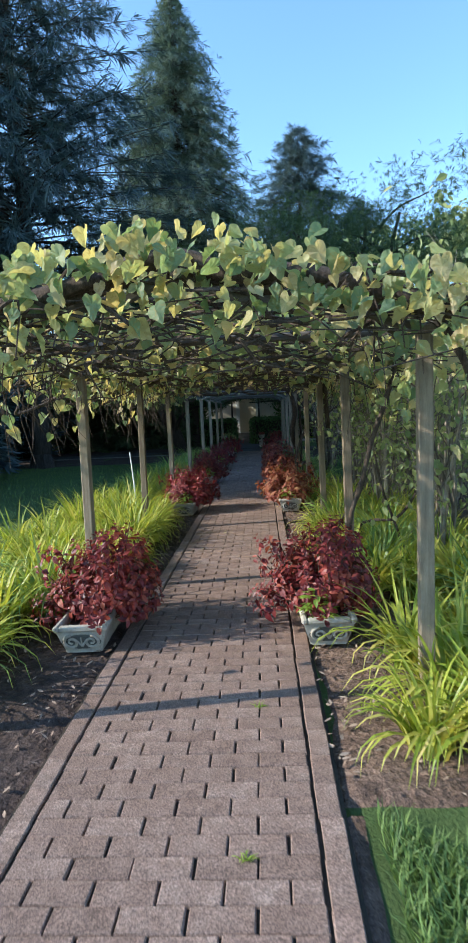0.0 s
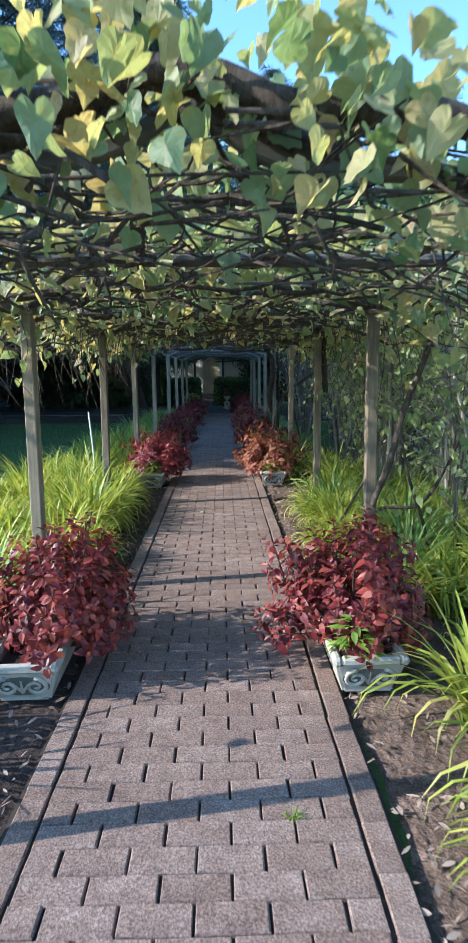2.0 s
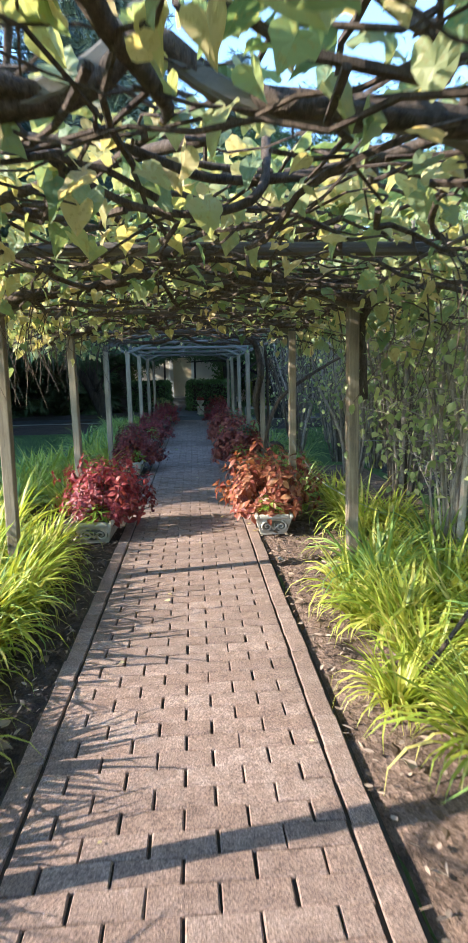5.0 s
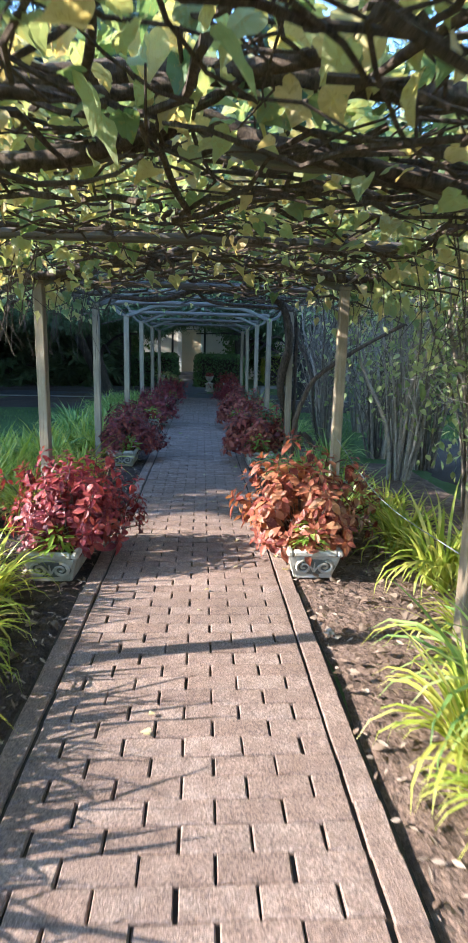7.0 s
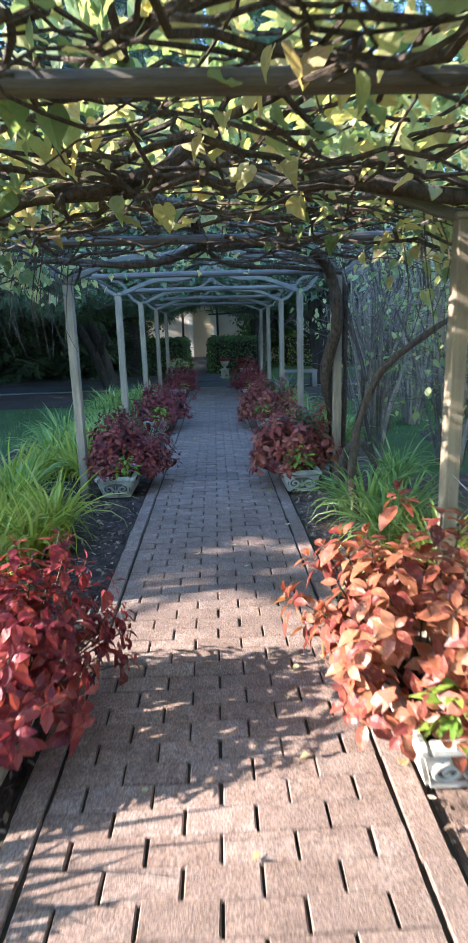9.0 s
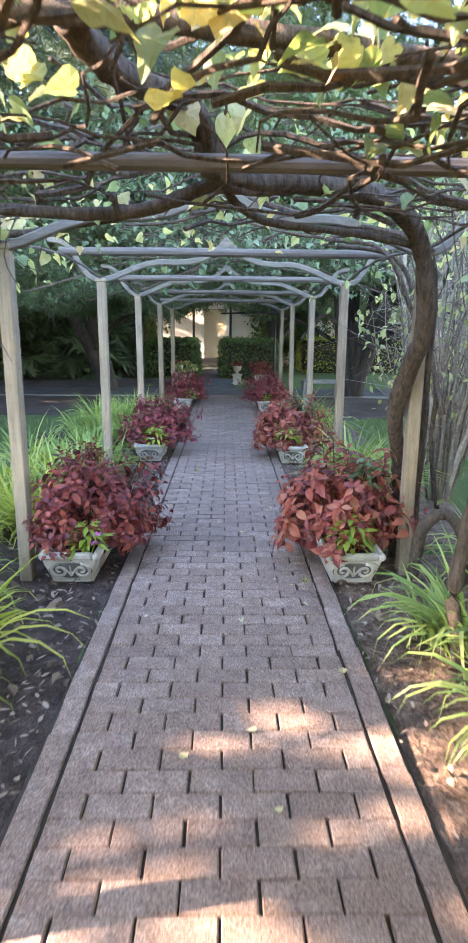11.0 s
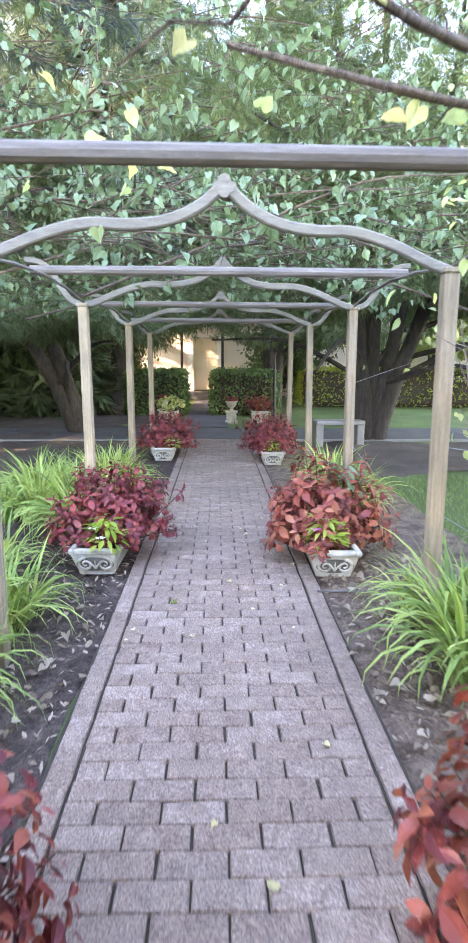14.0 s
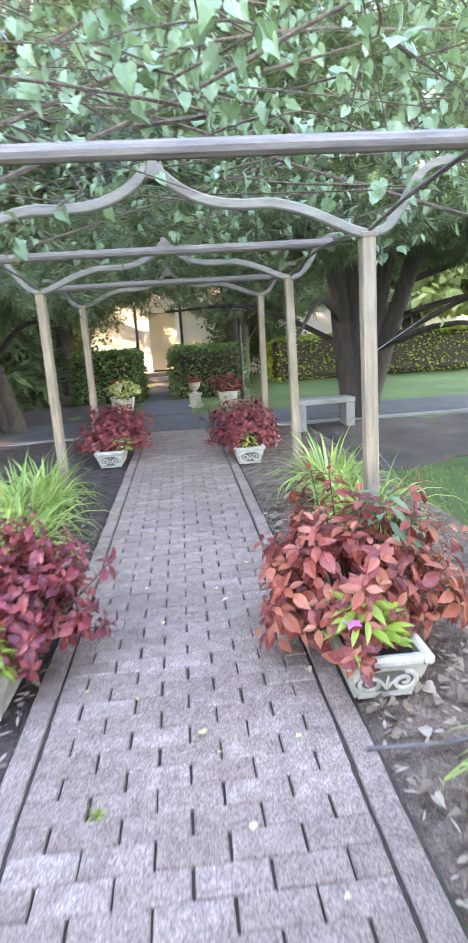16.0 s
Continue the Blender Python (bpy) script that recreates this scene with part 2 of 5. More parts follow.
TURF = leafy("turf_blade", [(0.06, 0.115, 0.032), (0.115, 0.19, 0.055), (0.2, 0.29, 0.095)], 0.3, 0.5)
NEEDLE_BLUE = leafy("cedar_needles", [(0.04, 0.065, 0.075), (0.07, 0.11, 0.125), (0.11, 0.155, 0.165)], 0.15, 0.7, spec=0.2)
NEEDLE_PALE = leafy("pale_spruce_needles", [(0.055, 0.09, 0.08), (0.11, 0.16, 0.14), (0.18, 0.24, 0.2)], 0.2, 0.7, spec=0.2)
NEEDLE_GREEN = leafy("spruce_needles", [(0.04, 0.07, 0.036), (0.08, 0.125, 0.06), (0.12, 0.165, 0.085)], 0.2, 0.7, spec=0.2)
HEDGE = leafy("hedge_leaves", [(0.03, 0.07, 0.02), (0.06, 0.125, 0.035), (0.1, 0.18, 0.05)], 0.2, 0.5)
SHRUB = leafy("shrub_leaves", [(0.1, 0.15, 0.06), (0.21, 0.27, 0.12), (0.34, 0.38, 0.18), (0.47, 0.46, 0.25)], 0.45, 0.5)
DRY = leafy("dry_leaf", [(0.08, 0.05, 0.034), (0.15, 0.1, 0.07), (0.24, 0.175, 0.125), (0.36, 0.3, 0.235)], 0.15, 0.7)
YELLOW_LEAF = leafy("fallen_yellow_leaf", [(0.36, 0.29, 0.12), (0.42, 0.36, 0.18), (0.46, 0.41, 0.3)], 0.15, 0.6)


# ---- mesh tools ----
rng = np.random.default_rng(7)


class Geo:
    """Vertices and triangles gathered for one mesh."""
    def __init__(self):
        self.v, self.f, self.n = [], [], 0

    def add(self, v, f):
        v, f = np.asarray(v, float).reshape(-1, 3), np.asarray(f, int)
        self.v.append(v)
        self.f.append(f + self.n)
        self.n += len(v)
        return self

    def mesh(self, name, material, smooth=False):
        v, f = np.concatenate(self.v), np.concatenate(self.f)
        me = bpy.data.meshes.new(name)
        me.vertices.add(len(v))
        me.vertices.foreach_set("co", v.astype(np.float32).ravel())
        me.loops.add(f.size)
        me.loops.foreach_set("vertex_index", f.astype(np.int32).ravel())
        me.polygons.add(len(f))
        me.polygons.foreach_set("loop_start", np.arange(0, f.size, 3, dtype=np.int32))
        me.polygons.foreach_set("use_smooth", np.full(len(f), smooth))
        me.update()
        me.materials.append(material)
        return me


def part(name, g, material, parent=None, label="", smooth=False):
    ob = new(name, g.mesh(name, material, smooth))
    ob.parent = parent
    return tagged(ob, label)


def part_of(name, me, parent, m=None):
    ob = new(name, me)
    ob.parent = parent
    if m is not None:
        ob.matrix_basis = m
    return ob


def thing(name, m, label, category, group=""):
    ob = new(name)
    ob.empty_display_size = 0.1
    ob.matrix_basis = m
    return tagged(ob, label, category, group)


def box_geo(g, c, s, bevel=0.004, taper=1.0):
    """A box with chamfered edges; taper narrows its foot."""
    bm = bmesh.new()
    bmesh.ops.create_cube(bm, size=1, matrix=Matrix.Translation(c) @ Matrix.Diagonal((*s, 1)))
    if taper != 1.0:
        for v in bm.verts:
            if v.co.z < c[2]:
                v.co.x, v.co.y = c[0] + (v.co.x - c[0]) * taper, c[1] + (v.co.y - c[1]) * taper
    if bevel:
        bmesh.ops.bevel(bm, geom=bm.edges[:], offset=bevel, segments=1, affect="EDGES")
    bmesh.ops.triangulate(bm, faces=bm.faces[:])
    bm.verts.ensure_lookup_table()
    g.add([v.co[:] for v in bm.verts], [[v.index for v in f.verts] for f in bm.faces])
    bm.free()
    return g


def smooth_line(pts, k=4):
    """Catmull-Rom through the points."""
    p = np.asarray(pts, float)
    q = np.concatenate([[2 * p[0] - p[1]], p, [2 * p[-1] - p[-2]]])
    out = []
    for i in range(len(p) - 1):
        a, b, c, d = q[i:i + 4]
        for t in np.arange(k) / k:
            out.append(0.5 * (2 * b + (c - a) * t + (2 * a - 5 * b + 4 * c - d) * t**2 + (3 * b - a - 3 * c + d) * t**3))
    return np.array(out + [p[-1]])


def tube(g, pts, r0, r1=None, n=6, lumps=0.0, caps=True):
    """A tube along a line, tapering from r0 to r1, with lumps for bark."""
    p = np.asarray(pts, float)
    r1 = r0 if r1 is None else r1
    d = np.gradient(p, axis=0)
    d /= np.linalg.norm(d, axis=1, keepdims=True) + 1e-9
    up = np.array([0, 0, 1.0]) if abs(d[:, 2]).mean() < 0.8 else np.array([1.0, 0, 0])
    a = np.cross(d, up)
    a /= np.linalg.norm(a, axis=1, keepdims=True) + 1e-9
    b = np.cross(d, a)
    ang = np.arange(n) * 2 * np.pi / n
    r = np.linspace(r0, r1, len(p))[:, None] * (1 + lumps * rng.uniform(-1, 1, (len(p), n)))
    v = p[:, None] + r[..., None] * (np.cos(ang)[None, :, None] * a[:, None] + np.sin(ang)[None, :, None] * b[:, None])
    i, j = np.meshgrid(np.arange(len(p) - 1), np.arange(n), indexing="ij")
    k = (j + 1) % n
    q = np.stack([i * n + j, i * n + k, (i + 1) * n + k, (i + 1) * n + j], -1).reshape(-1, 4)
    f = [q[:, [0, 1, 2]], q[:, [0, 2, 3]]]
    v = v.reshape(-1, 3)
    if caps:
        v = np.concatenate([v, p[[0, -1]]])
        m, e = len(v) - 2, (len(p) - 1) * n
        jj = np.arange(n)
        f += [np.stack([np.full(n, m), (jj + 1) % n, jj], -1), np.stack([np.full(n, m + 1), e + jj, e + (jj + 1) % n], -1)]
    g.add(v, np.concatenate(f))
    return g


def board(g, pts, w, h):
    """A flat board, w thick along y and h high, sawn along a line in the x-z plane."""
    p = np.asarray(pts, float)
    d = np.gradient(p, axis=0)
    d /= np.linalg.norm(d, axis=1, keepdims=True)
    nrm = np.stack([-d[:, 2], 0 * d[:, 0], d[:, 0]], -1)
    y = np.array([0, 1.0, 0])
    c = w * 0.18
    ring = [(-w / 2, -h / 2 + c), (-w / 2 + c, -h / 2), (w / 2 - c, -h / 2), (w / 2, -h / 2 + c), (w / 2, h / 2 - c), (w / 2 - c, h / 2), (-w / 2 + c, h / 2), (-w / 2, h / 2 - c)]
    v = np.stack([p + a * y + b * nrm for a, b in ring], 1).reshape(-1, 3)
    n, f = 8, []
    for i in range(len(p) - 1):
        for j in range(n):
            k = (j + 1) % n
            f += [(i * n + j, i * n + k, i * n + n + k), (i * n + j, i * n + n + k, i * n + n + j)]
    e = (len(p) - 1) * n
    for j in range(1, n - 1):
        f += [(0, j + 1, j), (e, e + j, e + j + 1)]
    g.add(v, f)
    return g


def turns(n, rx, ry, rz):
    """n rotation matrices from ranges of degrees, z last."""
    x, y, z = [np.radians(rng.uniform(a, b, n)) for a, b in (rx, ry, rz)]
    return turn_by(x, y, z)


def turn_by(x, y, z):
    cx, sx, cy, sy, cz, sz = np.cos(x), np.sin(x), np.cos(y), np.sin(y), np.cos(z), np.sin(z)
    return np.stack([np.stack([cz * cy, cz * sy * sx - sz * cx, cz * sy * cx + sz * sx], -1), np.stack([sz * cy, sz * sy * sx + cz * cx, sz * sy * cx - cz * sx], -1), np.stack([-sy, cy * sx, cy * cx], -1)], -2)


def scatter(g, shapes, place, turn, size):
    """Copies of the template shapes, by turns, at the places."""
    place, size = np.asarray(place, float), np.asarray(size, float)
    size = size[:, None] if size.ndim == 1 else size
    which = rng.integers(0, len(shapes), len(place))
    for s, (v, f) in enumerate(shapes):
        w = np.flatnonzero(which == s)
        if len(w):
            q = np.einsum("nij,nkj->nki", turn[w], v[None] * size[w][:, None, :]) + place[w][:, None]
            g.add(q.reshape(-1, 3), (f[None] + (np.arange(len(w)) * len(v))[:, None, None]).reshape(-1, 3))
    return g


def heart_leaf(cup, droop, seed):
    """A heart-shaped leaf with a wavy edge, stalk at the origin, tip towards +y, one long and about one wide."""
    r = np.random.default_rng(seed)
    half = np.array([(0.0, 0.02), (0.1, -0.1), (0.26, -0.15), (0.41, -0.07), (0.5, 0.1), (0.49, 0.3), (0.4, 0.5), (0.27, 0.68), (0.13, 0.84), (0.0, 1.0)])
    e = np.concatenate([half, (half * [-1, 1])[-2:0:-1]])
    e = e * (1 + r.uniform(-0.07, 0.07, (len(e), 1))) * [r.uniform(0.85, 1.05), 1]
    m = np.array([0, 0.38])
    ring = m + (e - m) * 0.55

    def lift(p, wave):
        return cup * np.abs(p[:, 0]) * 1.6 - droop * np.maximum(p[:, 1], 0)**2 + wave * r.uniform(-1, 1, len(p)) - 0.12 * p[:, 0] * p[:, 1] * r.uniform(-1, 1)

    v = np.concatenate([np.c_[e, lift(e, 0.06)], np.c_[ring, lift(ring, 0.02)], [[*m, -0.03]]])
    n, f = len(e), []
    for k in range(n):
        q = (k + 1) % n
        f += [(k, q, n + q), (k, n + q, n + k), (n + k, n + q, 2 * n)]
    return v, np.array(f)


def oval_leaf(width=0.5, droop=0.3, fold=0.1):
    """A pointed oval leaf with a folded midrib, tip towards +y."""
    ys = [0, 0.25, 0.55, 0.8, 1.0]
    ws = [0.04, 0.42, 0.5, 0.26, 0.0]
    v, f = [], []
    for y, w in zip(ys, ws):
        z = -droop * y * y
        v += [(-w * width, y, z + fold * w), (0, y, z), (w * width, y, z + fold * w)]
    for i in range(4):
        a = 3 * i
        f += [(a, a + 1, a + 4), (a, a + 4, a + 3), (a + 1, a + 2, a + 5), (a + 1, a + 5, a + 4)]
    return np.array(v, float), np.array(f)


def blade(bend, width=0.02, n=6, twist=0.0):
    """A strap-like blade, one long, that rises and arches over towards +y."""
    v, f, p, a = [], [], np.zeros(3), radians(88)
    for i in range(n + 1):
        s = i / n
        w = width * (1 - s**2.5) * (0.75 + 0.5 * s * (1 - s) * 2) + 0.0006
        t = twist * s
        c = np.array([math.cos(t), 0, math.sin(t)])
        v += [p - w * c, p + np.array([0, 0, -0.3 * w]), p + w * c]
        a -= radians(bend) / n * (0.4 + 1.2 * s)
        p = p + np.array([0, math.cos(a), math.sin(a)]) / n
    for i in range(n):
        k = 3 * i
        f += [(k, k + 1, k + 4), (k, k + 4, k + 3), (k + 1, k + 2, k + 5), (k + 1, k + 5, k + 4)]
    return np.array(v, float), np.array(f)


def tuft(n=7, width=0.07, spread=50):
    """A spray of needles about one long, pointing to +y."""
    v, f = [], []
    for i in range(n):
        a, b = radians(rng.uniform(-spread, spread)), radians(rng.uniform(-30, 30))
        d = np.array([math.sin(a), math.cos(a) * math.cos(b), math.sin(b)]) * rng.uniform(0.6, 1.0)
        o = np.array([0, i / n * 0.5, 0])
        s = np.cross(d, [0, 0, 1])
        s = s / np.linalg.norm(s) * width
        k = len(v)
        v += [o - s * 0.4, o + s * 0.4, o + d * 0.55 + s, o + d]
        f += [(k, k + 1, k + 2), (k, k + 2, k + 3)]
    return np.array(v, float), np.array(f)


HEARTS = [heart_leaf(c, d, k) for k, (c, d) in enumerate(((0.2, 0.2), (0.1, 0.4), (-0.2, 0.3), (0.35, 0.1), (0.15, 0.6), (0.5, 0.25), (-0.1, 0.5)))]
OVALS = [oval_leaf(w, d, q) for w, d, q in ((0.55, 0.3, 0.12), (0.62, 0.5, 0.08), (0.5, 0.15, 0.2), (0.58, 0.7, 0.1))]
BLADES = [blade(b, w, 6, t) for b, w, t in ((70, 0.018, 0.3), (110, 0.016, -0.4), (140, 0.018, 0.5), (50, 0.015, -0.2), (165, 0.016, 0.2))]
TUFTS = [tuft(7, 0.05, 55) for _ in range(5)]
WIDE_TUFTS = [tuft(9, 0.11, 65) for _ in range(4)]
SMALL_OVALS = [oval_leaf(w, d, q)for w, d, q in ((0.7, 0.2, 0.1), (0.6, 0.4, 0.15))]


def ground_noise(x, y, s=1.0):
    return noise.noise(Vector((x * s, y * s, 3.1)))


def sheet(name, x0, x1, y0, y1, z, material, step=0.25, rise=0.02, edge=0.0, label=""):
    """A piece of ground with a gently uneven top and, if asked, ragged sides."""
    nx, ny = max(2, int((x1 - x0) / step)), max(2, int((y1 - y0) / step))
    v, f = [], []
    for j in range(ny + 1):
        for i in range(nx + 1):
            u, w = i / nx, j / ny
            x, y = x0 + (x1 - x0) * u, y0 + (y1 - y0) * w
            border = i in (0, nx) or j in (0, ny)
            if edge and border:
                x, y = x + edge * ground_noise(x, y, 1.3), y + edge * ground_noise(y, x, 1.3)
            v.append((x, y, z - 0.06 if border else z + rise * (ground_noise(x, y, 1.1) + 0.5 * ground_noise(x, y, 4))))
    for j in range(ny):
        for i in range(nx):
            a = j * (nx + 1) + i
            f += [(a, a + 1, a + nx + 2), (a, a + nx + 2, a + nx + 1)]
    g = Geo().add(v, f)
    return tagged(part(name, g, material, None, label, True), kind="structure")


# ---- ground ----
ground = sheet("ground", -300, 300, -300, 300, -0.05, LAWN, 12, 0.0)
bed_left = sheet("ground_bed_left", -2.9, -0.56, -3, 24.0, -0.03, DARK_MULCH, 0.16, 0.03)
bed_right = sheet("ground_bed_right", 0.56, 2.9, 2.1, 13.6, -0.03, MULCH, 0.16, 0.03)
bed_front = sheet("ground_bed_front", 0.56, 0.82, -3, 2.2, -0.032, MULCH, 0.1, 0.02)
bed_far = sheet("ground_bed_far", 0.56, 2.2, 13.5, 24.0, -0.028, MULCH, 0.16, 0.03, 0.05)
earth_left = sheet("ground_earth_left", -16, -0.7, 20.3, 40, -0.035, NEEDLE_FLOOR, 0.5, 0.03, 0.5)
earth_right = sheet("ground_earth_right", 2.7, 12, 6.0, 16.5, -0.035, NEEDLE_FLOOR, 0.4, 0.04, 0.6)
mulch_ring = sheet("ground_mulch_ring", 1.9, 9, 20.4, 24.0, -0.012, NEEDLE_FLOOR, 0.3, 0.06, 0.6)
cross_walk = tagged(part("road_cross_walk", box_geo(Geo(), (0, 25.3, -0.08), (60, 2.1, 0.1), 0.01), ASPHALT), "grey asphalt cross walk with pale edges", kind="structure")
for y in (24.15,):
    tagged(part("pavement_edge", box_geo(Geo(), (0, y, -0.07), (60, 0.22, 0.1), 0.01), GRAVEL), "pale concrete edge strip of the cross walk", kind="structure")
door_walk = tagged(part("pavement_to_door", box_geo(Geo(), (-0.33, 31.8, -0.07), (1.15, 10.4, 0.1), 0.01), ASPHALT), "dark asphalt walk to the door", kind="structure")


# ---- pergola ----
LEFT_POSTS = [(-1.2, 2.8), (-1.2, 5.2), (-1.25, 8.0), (-1.25, 10.6), (-1.22, 13.0), (-1.13, 15.2), (-1.1, 17.4), (-1.1, 19.9), (-1.1, 22.3)]
RIGHT_POSTS = [(1.22, 3.0), (1.16, 5.32), (1.17, 7.8), (1.17, 10.4), (1.15, 13.1), (1.14, 15.45), (1.13, 17.57), (1.13, 19.87), (1.12, 21.95)]
pergola = thing("pergola", pose(0, 0, 0), "weathered wooden pergola with carved ogee rafters over the path", "pergola")
TOP = 1.92


def ogee_rafter(l, r):
    """The carved rafter between two posts, in two halves that meet in a peak."""
    mid = ((l[0] + r[0]) / 2, (l[1] + r[1]) / 2)
    g = Geo()
    for e in (l, r):
        prof = [(1.0, 1.93), (0.9, 1.965), (0.72, 2.05), (0.55, 2.1), (0.4, 2.1), (0.25, 2.12), (0.12, 2.18), (0.02, 2.27)]
        pts = smooth_line([(mid[0] + (e[0] - mid[0]) * s, mid[1] + (e[1] - mid[1]) * s, z) for s, z in prof], 3)
        board(g, pts, 0.045, 0.052)
    rafter = part("ogee_rafter", g, GREY_WOOD, pergola, "grey carved ogee rafter")
    f = Geo()
    for dx, dz, s, d in ((0, 2.305, 0.03, 0.02), (-0.034, 2.276, 0.023, 0.023), (0.034, 2.276, 0.023, 0.026), (0, 2.255, 0.028, 0.029)):
        tube(f, [(mid[0] + dx, mid[1] - d, dz), (mid[0] + dx, mid[1] + d, dz)], s, s, 12)
    part("finial", f, GREY_WOOD, rafter, "carved trefoil finial")
    for e, sg in ((l, -1), (r, 1)):
        prof = [(0.0, 1.93), (0.1, 1.965), (0.18, 2.06), (0.25, 2.18), (0.34, 2.26), (0.46, 2.28)]
        part("scroll_bracket", board(Geo(), smooth_line([(e[0] + sg * s, e[1], z) for s, z in prof], 3), 0.042, 0.046), GREY_WOOD, pergola, "grey outward-curving scroll bracket")


for k, (l, r) in enumerate(zip(LEFT_POSTS, RIGHT_POSTS)):
    for x, y in (l, r):
        g = box_geo(Geo(), (0, 0, TOP / 2 - 0.1), (0.075, 0.075, TOP + 0.2), 0.006)
        box_geo(g, (0, 0, TOP + 0.012), (0.095, 0.095, 0.03), 0.006)
        box_geo(g, (0.012, 0.046, TOP / 2 - 0.1), (0.05, 0.02, TOP + 0.16), 0.004)
        p = part("post", g, POST_WOOD, pergola)
        p.matrix_basis = pose(x, y, 0, rng.uniform(-0.5, 0.5), rng.uniform(-0.6, 0.6), rng.uniform(-4, 4))
    ogee_rafter(l, r)
    if k < len(LEFT_POSTS) - 1:
        l2, r2 = LEFT_POSTS[k + 1], RIGHT_POSTS[k + 1]
        y = (l[1] + r[1] + l2[1] + r2[1]) / 4
        part("cross_pole", tube(Geo(), [(-1.22, y - 0.02, 2.055), (-0.4, y, 2.06), (0.4, y, 2.056), (1.22, y + 0.02, 2.055)], 0.03, 0.032, 10, 0.03), POLE_WOOD, pergola, "round grey cross pole")
        for a, b in ((l, l2), (r, r2)):
            part("side_rail", tube(Geo(), [(a[0], a[1], 1.95), ((a[0] * 3 + b[0]) / 4, (a[1] * 3 + b[1]) / 4, 2.0), ((a[0] + b[0]) / 2, (a[1] + b[1]) / 2, 2.02), ((a[0] + 3 * b[0]) / 4, (a[1] + 3 * b[1]) / 4, 2.0), (b[0], b[1], 1.95)], 0.01, 0.01, 6, 0.1), POLE_WOOD, pergola)

# ---- planters ----
PLANTERS = [(-0.86, 3.7), (0.79, 3.72), (-0.87, 9.05), (0.79, 9.12), (-0.92, 12.85), (0.79, 12.85), (-0.89, 16.38), (0.79, 16.3), (-0.86, 21.4), (0.79, 21.0)]


def face_at(z, L, s):
    """How far back the planter's sloping end lies at a height."""
    y = np.interp(z, [0.015, 0.1, 0.16], [0.06, 0.025, 0.008])
    return y if s > 0 else L - y


def spiral(g, cx, cz, L, s, sg, r=0.056):
    """A C-scroll in relief."""
    t = np.linspace(0, 1, 26)
    a = np.pi * 0.5 - sg * t * 1.6 * 2 * np.pi
    rad = r * (1 - 0.86 * t)
    z = cz + rad * np.sin(a) * 0.95
    tube(g, np.stack([cx + rad * np.cos(a), face_at(z, L, s) - 0.004 * s, z], -1), 0.0115, 0.007, 7)


